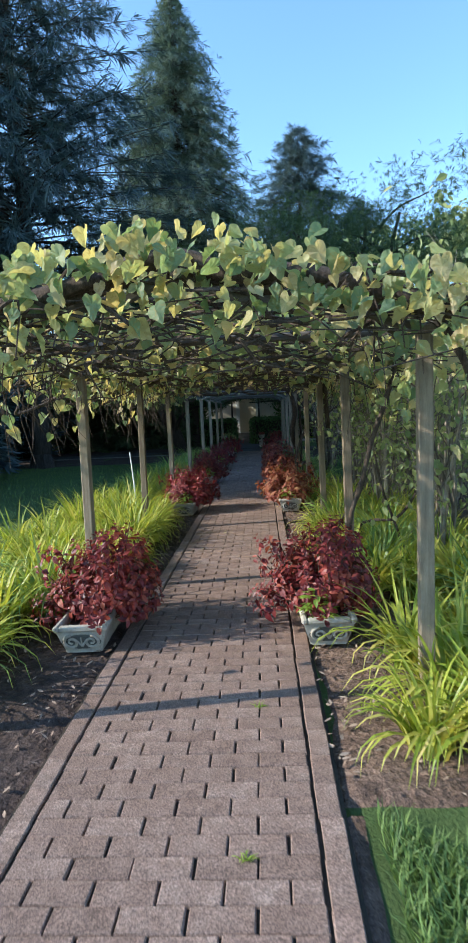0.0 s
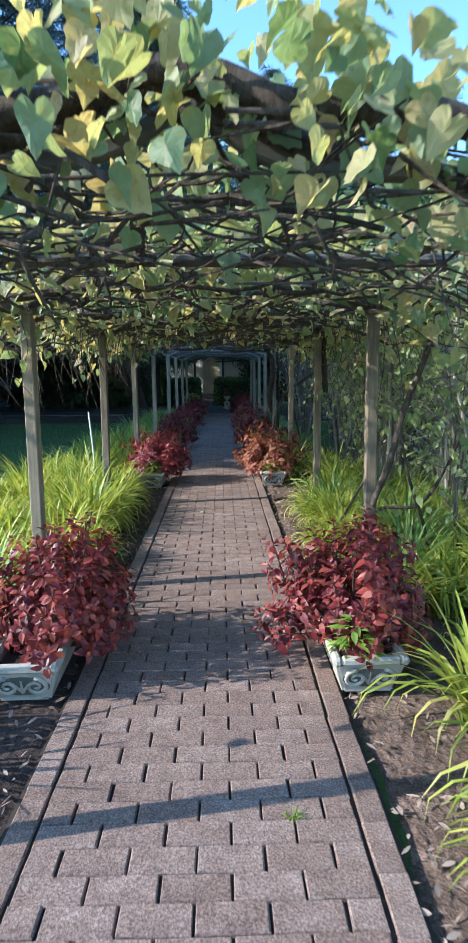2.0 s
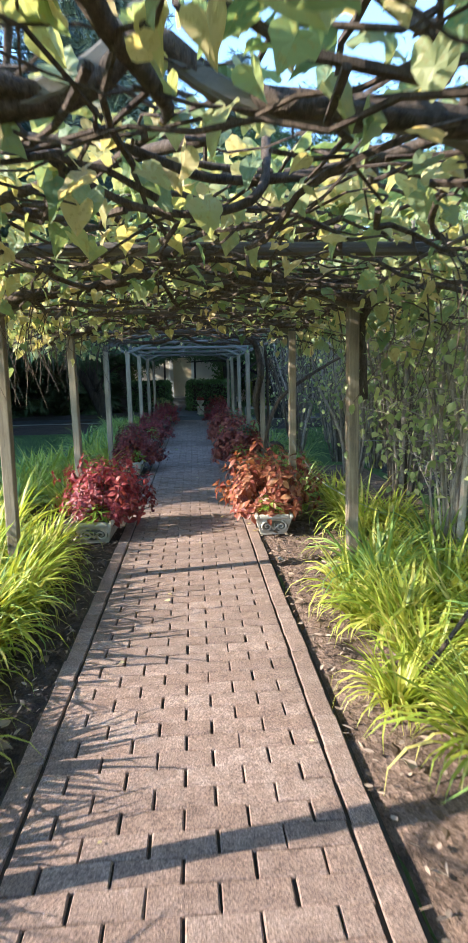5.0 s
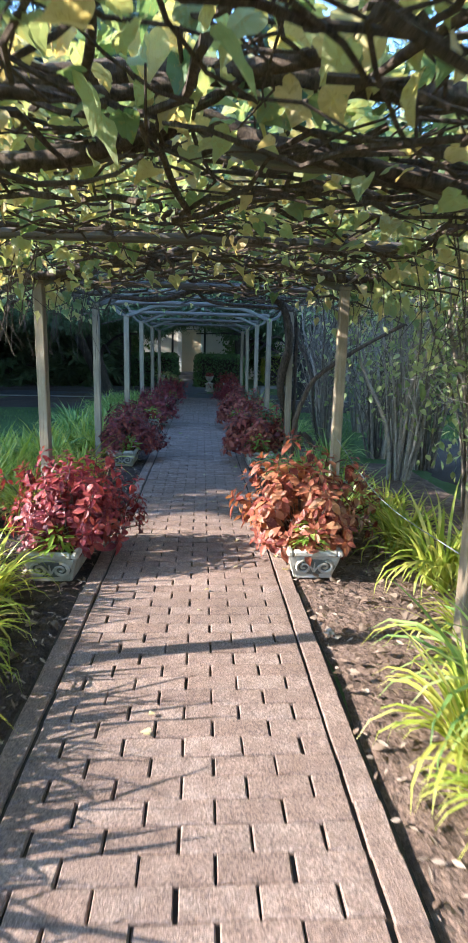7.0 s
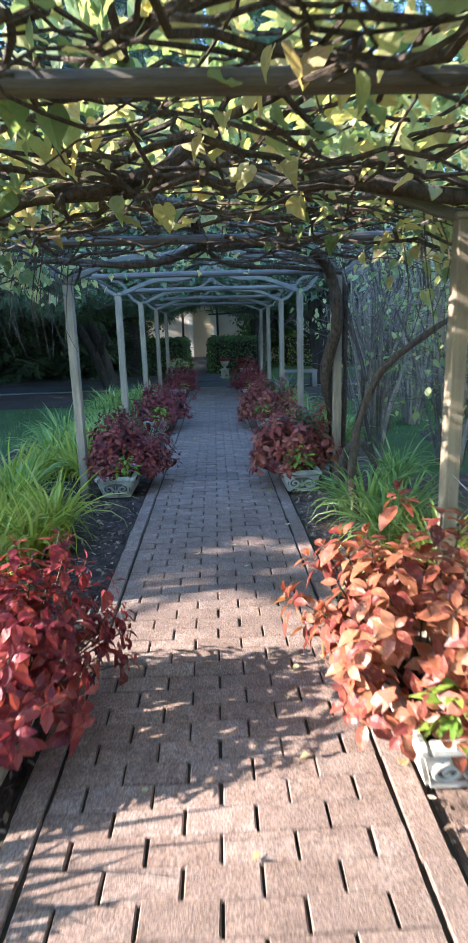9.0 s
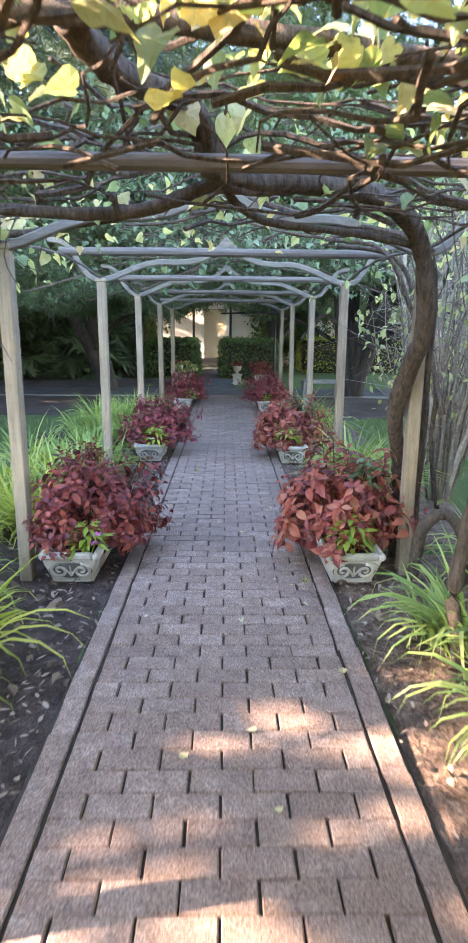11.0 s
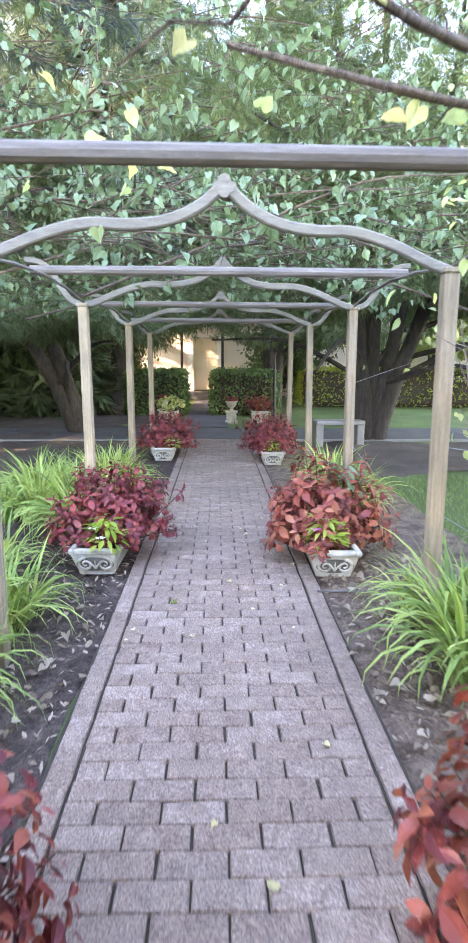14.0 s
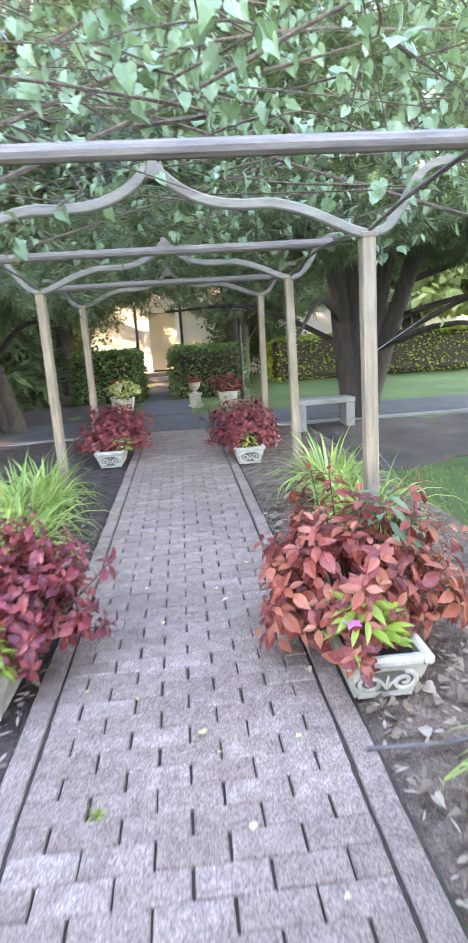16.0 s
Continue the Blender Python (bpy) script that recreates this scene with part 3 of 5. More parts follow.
def planter():
    """A footed trough of cast stone, front at y = 0, with a scroll relief at each end."""
    t = thing("stone_planter", pose(0, 0, 0), "tapered cast-stone planter with scroll relief, on the mulch", "planter", "planters along the path")
    L, W, w, H = 0.72, 0.36, 0.25, 0.2
    bm = bmesh.new()
    lo = [(-w / 2, 0.06), (w / 2, 0.06), (w / 2, L - 0.06), (-w / 2, L - 0.06)]
    mi = [(-W * 0.42, 0.025), (W * 0.42, 0.025), (W * 0.42, L - 0.025), (-W * 0.42, L - 0.025)]
    hi = [(-W / 2 + 0.012, 0.008), (W / 2 - 0.012, 0.008), (W / 2 - 0.012, L - 0.008), (-W / 2 + 0.012, L - 0.008)]
    ri = [(-W / 2 + 0.04, 0.04), (W / 2 - 0.04, 0.04), (W / 2 - 0.04, L - 0.04), (-W / 2 + 0.04, L - 0.04)]
    rings = [[bm.verts.new((x, y, z)) for x, y in c] for c, z in ((lo, 0.0), (lo, 0.015), (mi, 0.1), (hi, H - 0.04), (ri, H - 0.04), (ri, H - 0.08))]
    bm.faces.new(rings[0][::-1])
    for a, b in zip(rings, rings[1:]):
        for k in range(4):
            bm.faces.new((a[k], a[(k + 1) % 4], b[(k + 1) % 4], b[k]))
    bm.faces.new(rings[-1])
    bmesh.ops.bevel(bm, geom=[e for e in bm.edges if abs(e.verts[0].co.z - e.verts[1].co.z) > 0.01], offset=0.014, segments=2, affect="EDGES")
    bmesh.ops.triangulate(bm, faces=bm.faces[:])
    body = Geo().add([v.co[:] for v in bm.verts], [[v.index for v in f.verts] for f in bm.faces])
    bm.free()
    b = part("body", body, CONCRETE, t)
    rim = Geo()
    for x in (-W / 2 + 0.02, W / 2 - 0.02):
        box_geo(rim, (x, L / 2, H - 0.018), (0.042, L + 0.02, 0.045), 0.013)
    for y in (0.015, L - 0.015):
        box_geo(rim, (0, y, H - 0.0175), (W - 0.075, 0.046, 0.043), 0.012)
    part("rim", rim, CONCRETE, t)
    for s in (1, -1):
        # an oval behind the scrolls, darker than the rest of the stone
        u = np.linspace(0, 2 * np.pi, 25)[:-1]
        v = [(0.132 * math.cos(a), 0.085 + 0.057 * math.sin(a)) for a in u]
        v = [(x, face_at(z, L, s) - 0.002 * s, z) for x, z in v] + [(0, face_at(0.085, L, s) - 0.003 * s, 0.085)] + [(x, face_at(z, L, s) + 0.008 * s, z) for x, z in v]
        f = [q for k in range(24) for q in ((k, (k + 1) % 24, 24), (25 + k, 25 + (k + 1) % 24, (k + 1) % 24), (25 + k, (k + 1) % 24, k))]
        part("relief_ground", Geo().add(v, f), DARK_STONE, b, "dark ground of the relief")
        for sg in (-1, 1):
            g = Geo()
            spiral(g, sg * 0.066, 0.085, L, s, sg)
            part("scroll", g, CONCRETE, b, smooth=True)
        g = Geo()
        for a in (-34, 0, 34):
            q = np.linspace(0, 1, 6)
            z = 0.05 + q * 0.07 * math.cos(radians(a))
            tube(g, np.stack([q * 0.07 * math.sin(radians(a)), face_at(z, L, s) - 0.003 * s, z], -1), 0.009, 0.004, 6)
        part("palmette", g, CONCRETE, b, smooth=True)
    part("soil", box_geo(Geo(), (0, L / 2, H - 0.06), (W - 0.085, L - 0.085, 0.03), 0.008), SOIL, t, "dark potting soil")
    return t


def facing(d, n):
    """Turns that lay a leaf along d with its face towards n."""
    d = d / np.linalg.norm(d, axis=1, keepdims=True)
    x = np.cross(d, n)
    x /= np.linalg.norm(x, axis=1, keepdims=True) + 1e-9
    return np.stack([x, d, np.cross(x, d)], -1)


def coleus(material, label, seed, spread, height, tips, leaf):
    """A mounded foliage plant: stems to every shoot, each ending in a rosette of pointed leaves."""
    r = np.random.default_rng(seed)
    t = thing("coleus_plant", pose(0, 0, 0), label, "plant", "coleus in the planters")
    u = np.arange(tips) * 2.39996 + r.uniform(-0.3, 0.3, tips)
    q = np.sqrt((np.arange(tips) + 0.5) / tips)
    ang = q * np.radians(104)
    bump = 1 + 0.13 * np.sin(3 * u + seed) + 0.12 * np.sin(5 * u + 2 * seed) + r.uniform(-0.2, 0.12, tips) + 0.22 * (r.random(tips) < 0.06)
    out = np.stack([np.sin(ang) * np.cos(u), np.sin(ang) * np.sin(u), np.cos(ang)], -1)
    base = np.array([0, 0, 0.13])
    tip = base + out * np.array([spread, spread + 0.04, height - 0.13]) * bump[:, None]
    tip[:, 2] = np.maximum(tip[:, 2], 0.03 + 0.05 * r.random(tips))
    inner = base + (tip - base) * r.uniform(0.55, 0.8, (tips, 1))
    stem = Geo()
    for p in tip[::2]:
        tube(stem, smooth_line([(p[0] * 0.2, p[1] * 0.4, -0.03), (p[0] * 0.65, p[1] * 0.7, p[2] * 0.5), p], 2), 0.005, 0.003, 4)
    part("branching", stem, BARK, t)
    g = Geo()
    for where, scale, whorl in ((tip, 1.0, 8), (inner, 0.95, 5)):
        for k in range(whorl):
            f = k * 2.39996 + r.uniform(-0.4, 0.4, tips) + u
            axis = out * 0.75 + np.array([0, 0, 0.45]) + r.normal(0, 0.15, (tips, 3))
            axis /= np.linalg.norm(axis, axis=1, keepdims=True)
            a = np.cross(axis, np.array([0.3, 0.9, 0.1]))
            a /= np.linalg.norm(a, axis=1, keepdims=True)
            c = np.cross(axis, a)
            rise = np.radians(42 - 9 * k + r.uniform(-14, 14, tips))[:, None]
            d = np.cos(rise) * (np.cos(f)[:, None] * a + np.sin(f)[:, None] * c) + np.sin(rise) * axis
            size = leaf * scale * (0.55 + 0.075 * k) * r.uniform(0.8, 1.2, tips)
            scatter(g, OVALS, where - axis * (0.008 * k) + d * 0.008, facing(d, axis), size)
    part("foliage", g, material, t)
    return t


def bedding(name, material, label, seed, flower=None):
    """A small rosette of fresh foliage, with a flower or two."""
    r = np.random.default_rng(seed)
    t = thing(name, pose(0, 0, 0), label, "plant", "small plants in the planters")
    n = 70
    u, q = r.uniform(0, 2 * np.pi, n), np.sqrt(r.uniform(0, 1, n))
    place = np.stack([np.cos(u) * q * 0.08, np.sin(u) * q * 0.07, 0.02 + 0.14 * (1 - q * q) + r.uniform(0, 0.03, n)], -1)
    g = scatter(Geo(), OVALS[:2], place, turn_by(np.radians(r.uniform(-30, 45, n)), np.radians(r.uniform(-25, 25, n)), u - np.pi / 2), np.stack([r.uniform(0.035, 0.05, n), r.uniform(0.05, 0.09, n), np.full(n, 0.06)], -1))
    part("foliage", g, material, t)
    st = Geo()
    for k in range(6):
        a = k * 1.05
        tube(st, [(0, 0, -0.03), (0.05 * math.cos(a), 0.05 * math.sin(a), 0.08)], 0.003, 0.002, 5)
    part("branching", st, LIME, t)
    if flower:
        for k in range(2):
            f = Geo()
            a = np.arange(5) * 2 * np.pi / 5
            scatter(f, SMALL_OVALS, np.tile([[-0.05 + 0.03 * k, -0.06 + 0.02 * k, 0.13 - 0.06 * k]], (5, 1)), turn_by(np.full(5, 0.4), np.zeros(5), a), np.full(5, 0.032))
            part("flower", f, flower, t, "open five-petalled flower")
    return t


first_planter = planter()
first_planter.matrix_basis = pose(*PLANTERS[0], -0.005, 0, 0, 1.5)
for k, (x, y) in enumerate(PLANTERS[1:]):
    copy_thing(first_planter, pose(x, y, -0.005, 0, 0, rng.uniform(-2, 2)))
COLEUS_KINDS = [(COLEUS_DARK, "dark crimson coleus plant filling its stone planter"), (COLEUS, "crimson coleus plant spilling over its stone planter"), (COLEUS_ORANGE, "copper-orange coleus plant spilling over its stone planter"), (COLEUS_RUST, "rust-red coleus plant spilling over its stone planter")]
made = {}
for k, (x, y) in enumerate(PLANTERS):
    kind = (0, 0, 1, 2, 0, 3, 1, 3, 1, 1)[k]
    at = pose(x + 0.06 * (x < 0), y + 0.5, 0.15, 0, 0, 180 * (k % 2 == 0) * (k > 3) + rng.uniform(-12, 12))
    if kind in made:
        copy_thing(made[kind], at)
    else:
        made[kind] = coleus(*COLEUS_KINDS[kind], 11 + kind, (0.41, 0.4, 0.43, 0.43)[kind], (0.57, 0.55, 0.57, 0.58)[kind], (215, 160, 130, 145)[kind], (0.066, 0.074, 0.096, 0.09)[kind])
        made[kind].matrix_basis = at
PETITS = [bedding("lime_plant", LIME, "small lime-green foliage plant at the planter's end", 3), bedding("impatiens", LIME, "low impatiens with a violet flower", 4, PETAL_PINK), bedding("impatiens", LIME, "low impatiens with white flowers", 5, PETAL_WHITE), bedding("dusty_plant", DUSTY, "grey-green foliage plant among the coleus", 6)]
placed = set()
for kind, x, y, z in ((0, 0.77, 12.94, 0.17), (0, 0.72, 3.8, 0.15), (1, 0.72, 16.4, 0.17), (2, -0.82, 16.46, 0.17), (0, 0.76, 9.2, 0.15), (1, -0.82, 12.93, 0.16), (0, -0.85, 9.14, 0.14), (0, 0.77, 21.08, 0.16), (2, -0.72, 21.5, 0.16), (3, 0.92, 16.75, 0.5), (3, 0.9, 13.25, 0.5)):
    if kind in placed:
        copy_thing(PETITS[kind], pose(x, y, z, 0, 0, rng.uniform(0, 90)) @ Matrix.Diagonal((0.85, 0.85, 0.85, 1)))
    else:
        PETITS[kind].matrix_basis = pose(x, y, z) @ Matrix.Diagonal((1.35, 1.35, 1.35, 1))
        placed.add(kind)


# ---- daylilies along the beds ----
def daylily(material, label, seed, n=95, length=0.6):
    r = np.random.default_rng(seed)
    t = thing("daylily_clump", pose(0, 0, 0), label, "plant", "daylilies along the path")
    u = r.uniform(0, 2 * np.pi, n)
    q = r.uniform(0, 0.1, n)
    place = np.stack([np.cos(u) * q, np.sin(u) * q, np.full(n, -0.01)], -1)
    size = r.uniform(0.55, 1.0, n) * length
    g = scatter(Geo(), BLADES, place, turn_by(np.radians(r.uniform(-22, 2, n)), np.radians(r.uniform(-12, 12, n)), u - np.pi / 2 + r.uniform(-0.5, 0.5, n)), np.stack([np.full(n, 0.62) * r.uniform(0.8, 1.3, n), size, size], -1))
    part("foliage", g, material, t)
    part("crown", tube(Geo(), [(0, 0, -0.03), (0.01, 0, 0.02), (0, 0.01, 0.06)], 0.06, 0.03, 8, 0.2), LILY_GREEN, t)
    return t


LILIES = [daylily(LILY, "sunlit yellow-green daylily clump with arching blades", 1, 105), daylily(LILY, "dense yellowing daylily clump in the mulch", 2, 130, 0.55), daylily(LILY_GREEN, "fresh green daylily clump with arching blades", 3, 95, 0.68), daylily(LILY_GREEN, "sparse green daylily clump in the mulch", 4, 38, 0.6)]
spots = []
for side in (-1, 1):
    y = 3.6 if side > 0 else 3.2
    while y < 19.8:
        near = [abs(y - py - 0.3) for px, py in PLANTERS if px * side > 0]
        for x0 in (1.08, 1.28, 1.62, 1.98, 2.35):
            if x0 < 1.1 and not (5.7 < y < 7.6 if side > 0 else 5.0 < y < 8.4):
                continue
            x = x0 + rng.uniform(-0.12, 0.12)
            yy = y + rng.uniform(-0.16, 0.16)
            if min(abs(yy - py - 0.3) for px, py in PLANTERS if px * side > 0) < 0.5 and x < 1.55:
                continue
            if yy > 13.5 and (x > (2.1 if side < 0 else 1.45) or rng.random() < (0.2 if side < 0 else 0.45)):
                continue
            if side > 0 and yy > 8.5 and yy < 13.5 and (x > 1.9 or rng.random() < 0.45):
                continue
            dense = 0.95 if yy < 9 else 0.75
            if rng.random() > dense:
                continue
            kind = (3 if rng.random() < 0.5 else 2) if yy > 14.5 or (side > 0 and yy > 11.3) else (2 if (side > 0 and yy < 3.7) or rng.random() < 0.14 else rng.integers(0, 2))
            spots.append((int(kind), side * x, yy, rng.uniform(0.85, 1.15) * (0.8 if x0 < 1.1 else 1.15 if side < 0 and yy < 9 else 1.0)))
        y += 0.36
spots += [(0, 1.12, 2.55, 0.9), (0, 1.45, 2.5, 1.0), (1, 1.6, 2.85, 1.1), (0, 1.25, 3.5, 1.05), (0, 1.5, 3.3, 1.1), (0, 1.32, 2.9, 1.1), (1, 1.9, 2.9, 1.1), (1, 1.85, 3.4, 1.1), (0, 1.75, 2.45, 0.9), (3, 1.05, 12.25, 0.8), (3, 1.15, 14.9, 0.9), (2, -1.45, 18.2, 1), (2, -1.6, 18.8, 1.05), (2, -1.35, 19.3, 1), (2, -1.75, 17.9, 1), (2, -1.3, 17.6, 0.9), (2, 1.35, 18.3, 1), (3, 1.3, 19.3, 1), (3, 1.15, 15.75, 0.9), (0, -1.5, 14.4, 1), (0, -1.8, 14.9, 1), (2, -1.5, 15.5, 1), (1, -1.5, 11.2, 1), (1, -1.8, 11.6, 1), (2, 1.35, 15.2, 0.95), (2, -1.15, 18.3, 1.1), (2, -1.25, 18.9, 1.1), (2, -1.4, 17.9, 1.1), (2, -1.05, 17.75, 1), (2, 1.2, 15.05, 1.05), (2, 1.3, 15.5, 1.05), (2, 1.5, 14.8, 1)]
placed = set()
for kind, x, y, s in spots:
    m = pose(x, y, -0.02, 0, 0, rng.uniform(0, 360)) @ Matrix.Diagonal((s, s, s, 1))
    if kind in placed:
        copy_thing(LILIES[kind], m)
    else:
        LILIES[kind].matrix_basis = m
        placed.add(kind)

# ---- turf beside the path's start ----
def turf(name, x0, x1, y0, y1, n, h, label):
    p = np.stack([rng.uniform(x0, x1, n), rng.uniform(y0, y1, n), np.full(n, -0.055)], -1)
    p[:, 1] -= 0.12 * np.sin(p[:, 0] * 7)
    s = rng.uniform(0.6, 1.15, n) * h
    g = scatter(Geo(), [blade(60, 0.03, 2, 0.2), blade(100, 0.03, 2, -0.3), blade(30, 0.03, 2)], p, turns(n, (-25, 15), (-20, 20), (0, 360)), np.stack([np.full(n, 0.13), s, s], -1))
    return tagged(part(name, g, TURF), label, "grass", kind="stuff")


turf("lawn_grass", 0.79, 2.4, -0.6, 2.05, 17000, 0.12, "short green turf beside the path")
turf("lawn_grass", -9, -3.0, 3.5, 20, 16000, 0.09, "shaded green turf beyond the beds")
turf("lawn_grass", 1.8, 8, 15.6, 20.3, 15000, 0.07, "green turf beyond the bed")


# ---- the climbing vine ----
vine = thing("climbing_vine", pose(0, 0, 0), "old climbing vine with heart-shaped leaves covering the pergola", "vine")


def roof(x):
    """Height of the vine's mat over the pergola."""
    a = np.abs(x)
    return np.where(a < 1.15, 2.15 - 0.07 * a, 2.07 - 0.35 * (a - 1.15))


def wander(start, heading, length, step=0.14, sway=0.35, lift=0.0):
    """A line that strays over the mat."""
    p, a, out = np.array(start, float), heading, []
    off = p[2] - float(roof(p[0]))
    for k in range(int(length / step)):
        out.append(p.copy())
        a += rng.normal(0, sway)
        p = p + step * np.array([math.cos(a), math.sin(a), 0])
        off = 0.9 * off + rng.normal(0, 0.03) + lift
        p[2] = float(roof(p[0])) + off
        if abs(p[0]) > 1.75:
            a += 0.9
        if p[1] < 2.6:
            a, p[1] = np.pi / 2, 2.6
    return np.array(out)


fine = Geo()
for k in range(540):
    y = 2.6 + 10.0 * rng.random()**0.85
    a = (0 if rng.random() < 0.55 else np.pi / 2) + rng.normal(0, 0.5) + np.pi * rng.integers(0, 2)
    tube(fine, wander((rng.uniform(-1.5, 1.5), y, float(roof(0.5)) + rng.uniform(-0.2, 0.2)), a, rng.uniform(0.8, 2.4)), rng.uniform(0.006, 0.016), 0.003, 5, 0.1)
for k in range(300):
    side = -1 if rng.random() < 0.72 else 1
    x, y = side * rng.uniform(1.0, 1.8), rng.uniform(2.5, 14.0)
    ln = rng.uniform(0.2, 0.85)
    tube(fine, smooth_line([(x, y, 2.1), (x + side * 0.08, y + rng.normal(0, 0.08), 2.0 - ln * 0.4), (x + side * rng.uniform(-0.1, 0.15), y + rng.normal(0, 0.15), 2.05 - ln)], 3), 0.005, 0.002, 4)
for k in range(110):
    x, y, z = rng.uniform(-1.7, 1.6), rng.uniform(2.45, 2.95), rng.uniform(1.85, 2.12)
    tube(fine, smooth_line([(x, y, z), (x + rng.normal(0, 0.15), y + rng.normal(0, 0.05), z + rng.normal(0, 0.06)), (x + rng.normal(0, 0.3), y + rng.normal(0, 0.1), z - rng.uniform(-0.05, 0.25))], 3), rng.uniform(0.004, 0.012), 0.003, 5, 0.1)
tagged(part("branching", fine, BARK, vine, "tangled thin brown stems"), kind="stuff")

main = []
for k, (l, r) in enumerate(zip(LEFT_POSTS[:4], RIGHT_POSTS[:4])):
    for j in range(2 if k else 1):
        d = 0.05 if j else -0.05
        hug = [(u, (l[1] * (1.2 - u) + r[1] * (1.2 + u)) / 2.4 + d + rng.normal(0, 0.03), z + rng.uniform(-0.03, 0.05)) for u, z in ((-1.7, 2.06), (-1.2, 1.98), (-0.85, 2.07), (-0.5, 2.11), (-0.2, 2.17), (0.0, 2.25), (0.2, 2.16), (0.5, 2.1), (0.85, 2.06), (1.2, 1.97), (1.65, 2.02))]
        main.append((hug, rng.uniform(0.028, 0.046), rng.uniform(0.024, 0.036)))
# the dark stem that leans out from the third post
main.append(([(1.27, 7.9, 1.3), (1.25, 7.88, 1.6), (1.24, 7.85, 1.86), (1.38, 7.82, 2.02), (1.5, 7.75, 2.14), (1.1, 7.6, 2.22), (0.6, 7.6, 2.26), (0.0, 7.55, 2.26), (-0.6, 7.6, 2.22), (-1.4, 7.7, 2.15)], 0.03, 0.04))
main.append(([(1.8, 5.6, 2.15), (1.3, 5.55, 2.2), (0.8, 5.4, 2.32), (0.45, 5.2, 2.4), (0.3, 5.0, 2.55)], 0.03, 0.02))
main.append(([(0.35, 5.9, 2.3), (0.3, 5.7, 2.05), (0.1, 5.75, 2.0), (-0.15, 5.8, 2.06), (-0.4, 5.6, 2.2), (-0.35, 5.4, 2.4)], 0.016, 0.01))
for k in range(20):
    x, y = rng.uniform(-1.3, 1.3), rng.uniform(2.8, 10.5)
    main.append((wander((x, y, 2.2), rng.choice([np.pi / 2, -np.pi / 2, 0.7, 2.4]), rng.uniform(1.6, 3.2), 0.35, 0.45)[:], rng.uniform(0.018, 0.03), 0.012))
# the great stem that climbs its post and arches across the path
TRUNK = [(1.2, 13.42, -0.05), (1.19, 13.4, 0.35), (1.15, 13.35, 0.68), (1.05, 13.15, 0.98), (1.06, 13.0, 1.26), (1.1, 12.89, 1.48), (1.08, 12.84, 1.72), (1.01, 12.76, 1.92), (0.9, 12.64, 2.03), (0.73, 12.48, 2.09), (0.53, 12.34, 2.11), (0.3, 12.18, 2.09), (0.1, 12.05, 2.06), (-0.03, 11.96, 2.07), (-0.07, 11.9, 2.16), (-0.14, 11.75, 2.24), (-0.34, 11.6, 2.27), (-0.44, 11.4, 2.33)]
main.append((TRUNK, 0.049, 0.046))
main.append(([(1.25, 13.2, -0.05), (1.23, 13.18, 0.4), (1.24, 13.17, 0.9), (1.23, 13.16, 1.3), (1.22, 13.12, 1.7), (1.12, 13.06, 1.97), (0.78, 13.08, 2.06), (0.45, 13.1, 2.12), (0.08, 13.1, 2.21), (-0.3, 13.08, 2.14), (-0.7, 13.05, 2.08), (-1.2, 13.02, 2.0), (-1.5, 13.0, 2.05)], 0.024, 0.022))
main.append(([(0.02, 12.0, 2.06), (-0.1, 12.0, 2.02), (-0.25, 12.02, 1.97), (-0.42, 12.05, 1.94), (-0.7, 12.1, 1.95), (-1.2, 12.35, 2.02), (-1.6, 12.4, 2.05)], 0.03, 0.022))
main.append(([(-0.02, 12.0, 2.05), (0.05, 12.05, 1.98), (0.16, 12.12, 1.93), (0.34, 12.2, 1.92), (0.6, 12.42, 1.93), (0.9, 12.7, 1.93), (1.15, 12.98, 1.93)], 0.016, 0.017))
main.append(([(-0.9, 11.3, 2.3), (-0.4, 11.35, 2.32), (0.1, 11.4, 2.3), (0.6, 11.45, 2.26), (1.2, 11.5, 2.2), (1.7, 11.6, 2.05)], 0.035, 0.03))
main.append(([(0.62, 14.0, 2.25), (0.3, 13.7, 2.2), (0.05, 13.45, 2.24), (-0.3, 13.3, 2.12), (-0.6, 13.3, 2.1)], 0.014, 0.008))
main.append(([(1.6, 14.35, 2.12), (1.1, 14.2, 2.2), (0.7, 14.1, 2.16), (0.35, 14.05, 2.2), (0.0, 14.1, 2.3)], 0.018, 0.008))
main.append(([(1.9, 14.6, -0.05), (1.72, 14.4, 0.6), (1.62, 14.1, 1.1), (1.38, 14.0, 1.6), (1.12, 13.95, 2.05), (0.7, 13.9, 2.12)], 0.022, 0.014))
main.append(([(1.62, 13.9, 0.9), (1.55, 14.0, 1.25), (1.4, 14.0, 1.7), (1.2, 14.0, 2.02), (0.8, 14.05, 2.1)], 0.02, 0.016))
# a lean branch by the bed, and the dark stem at the second post
main.append(([(1.12, 12.0, -0.05), (1.05, 12.0, 0.3), (1.07, 12.0, 0.58), (1.11, 12.0, 0.82), (1.22, 12.0, 1.08), (1.33, 12.0, 1.21), (1.5, 12.0, 1.34), (1.75, 12.0, 1.5), (2.2, 12.0, 1.75)], 0.035, 0.02))
main.append(([(1.12, 5.2, -0.05), (1.15, 5.22, 0.55), (1.26, 5.2, 0.9), (1.36, 5.25, 1.25), (1.5, 5.28, 1.6), (1.6, 5.3, 1.95), (1.72, 5.3, 2.4)], 0.026, 0.018))
main.append(([(1.75, 5.6, 0.0), (1.66, 5.62, 0.35), (1.52, 5.6, 0.75), (1.46, 5.65, 1.1)], 0.014, 0.009))
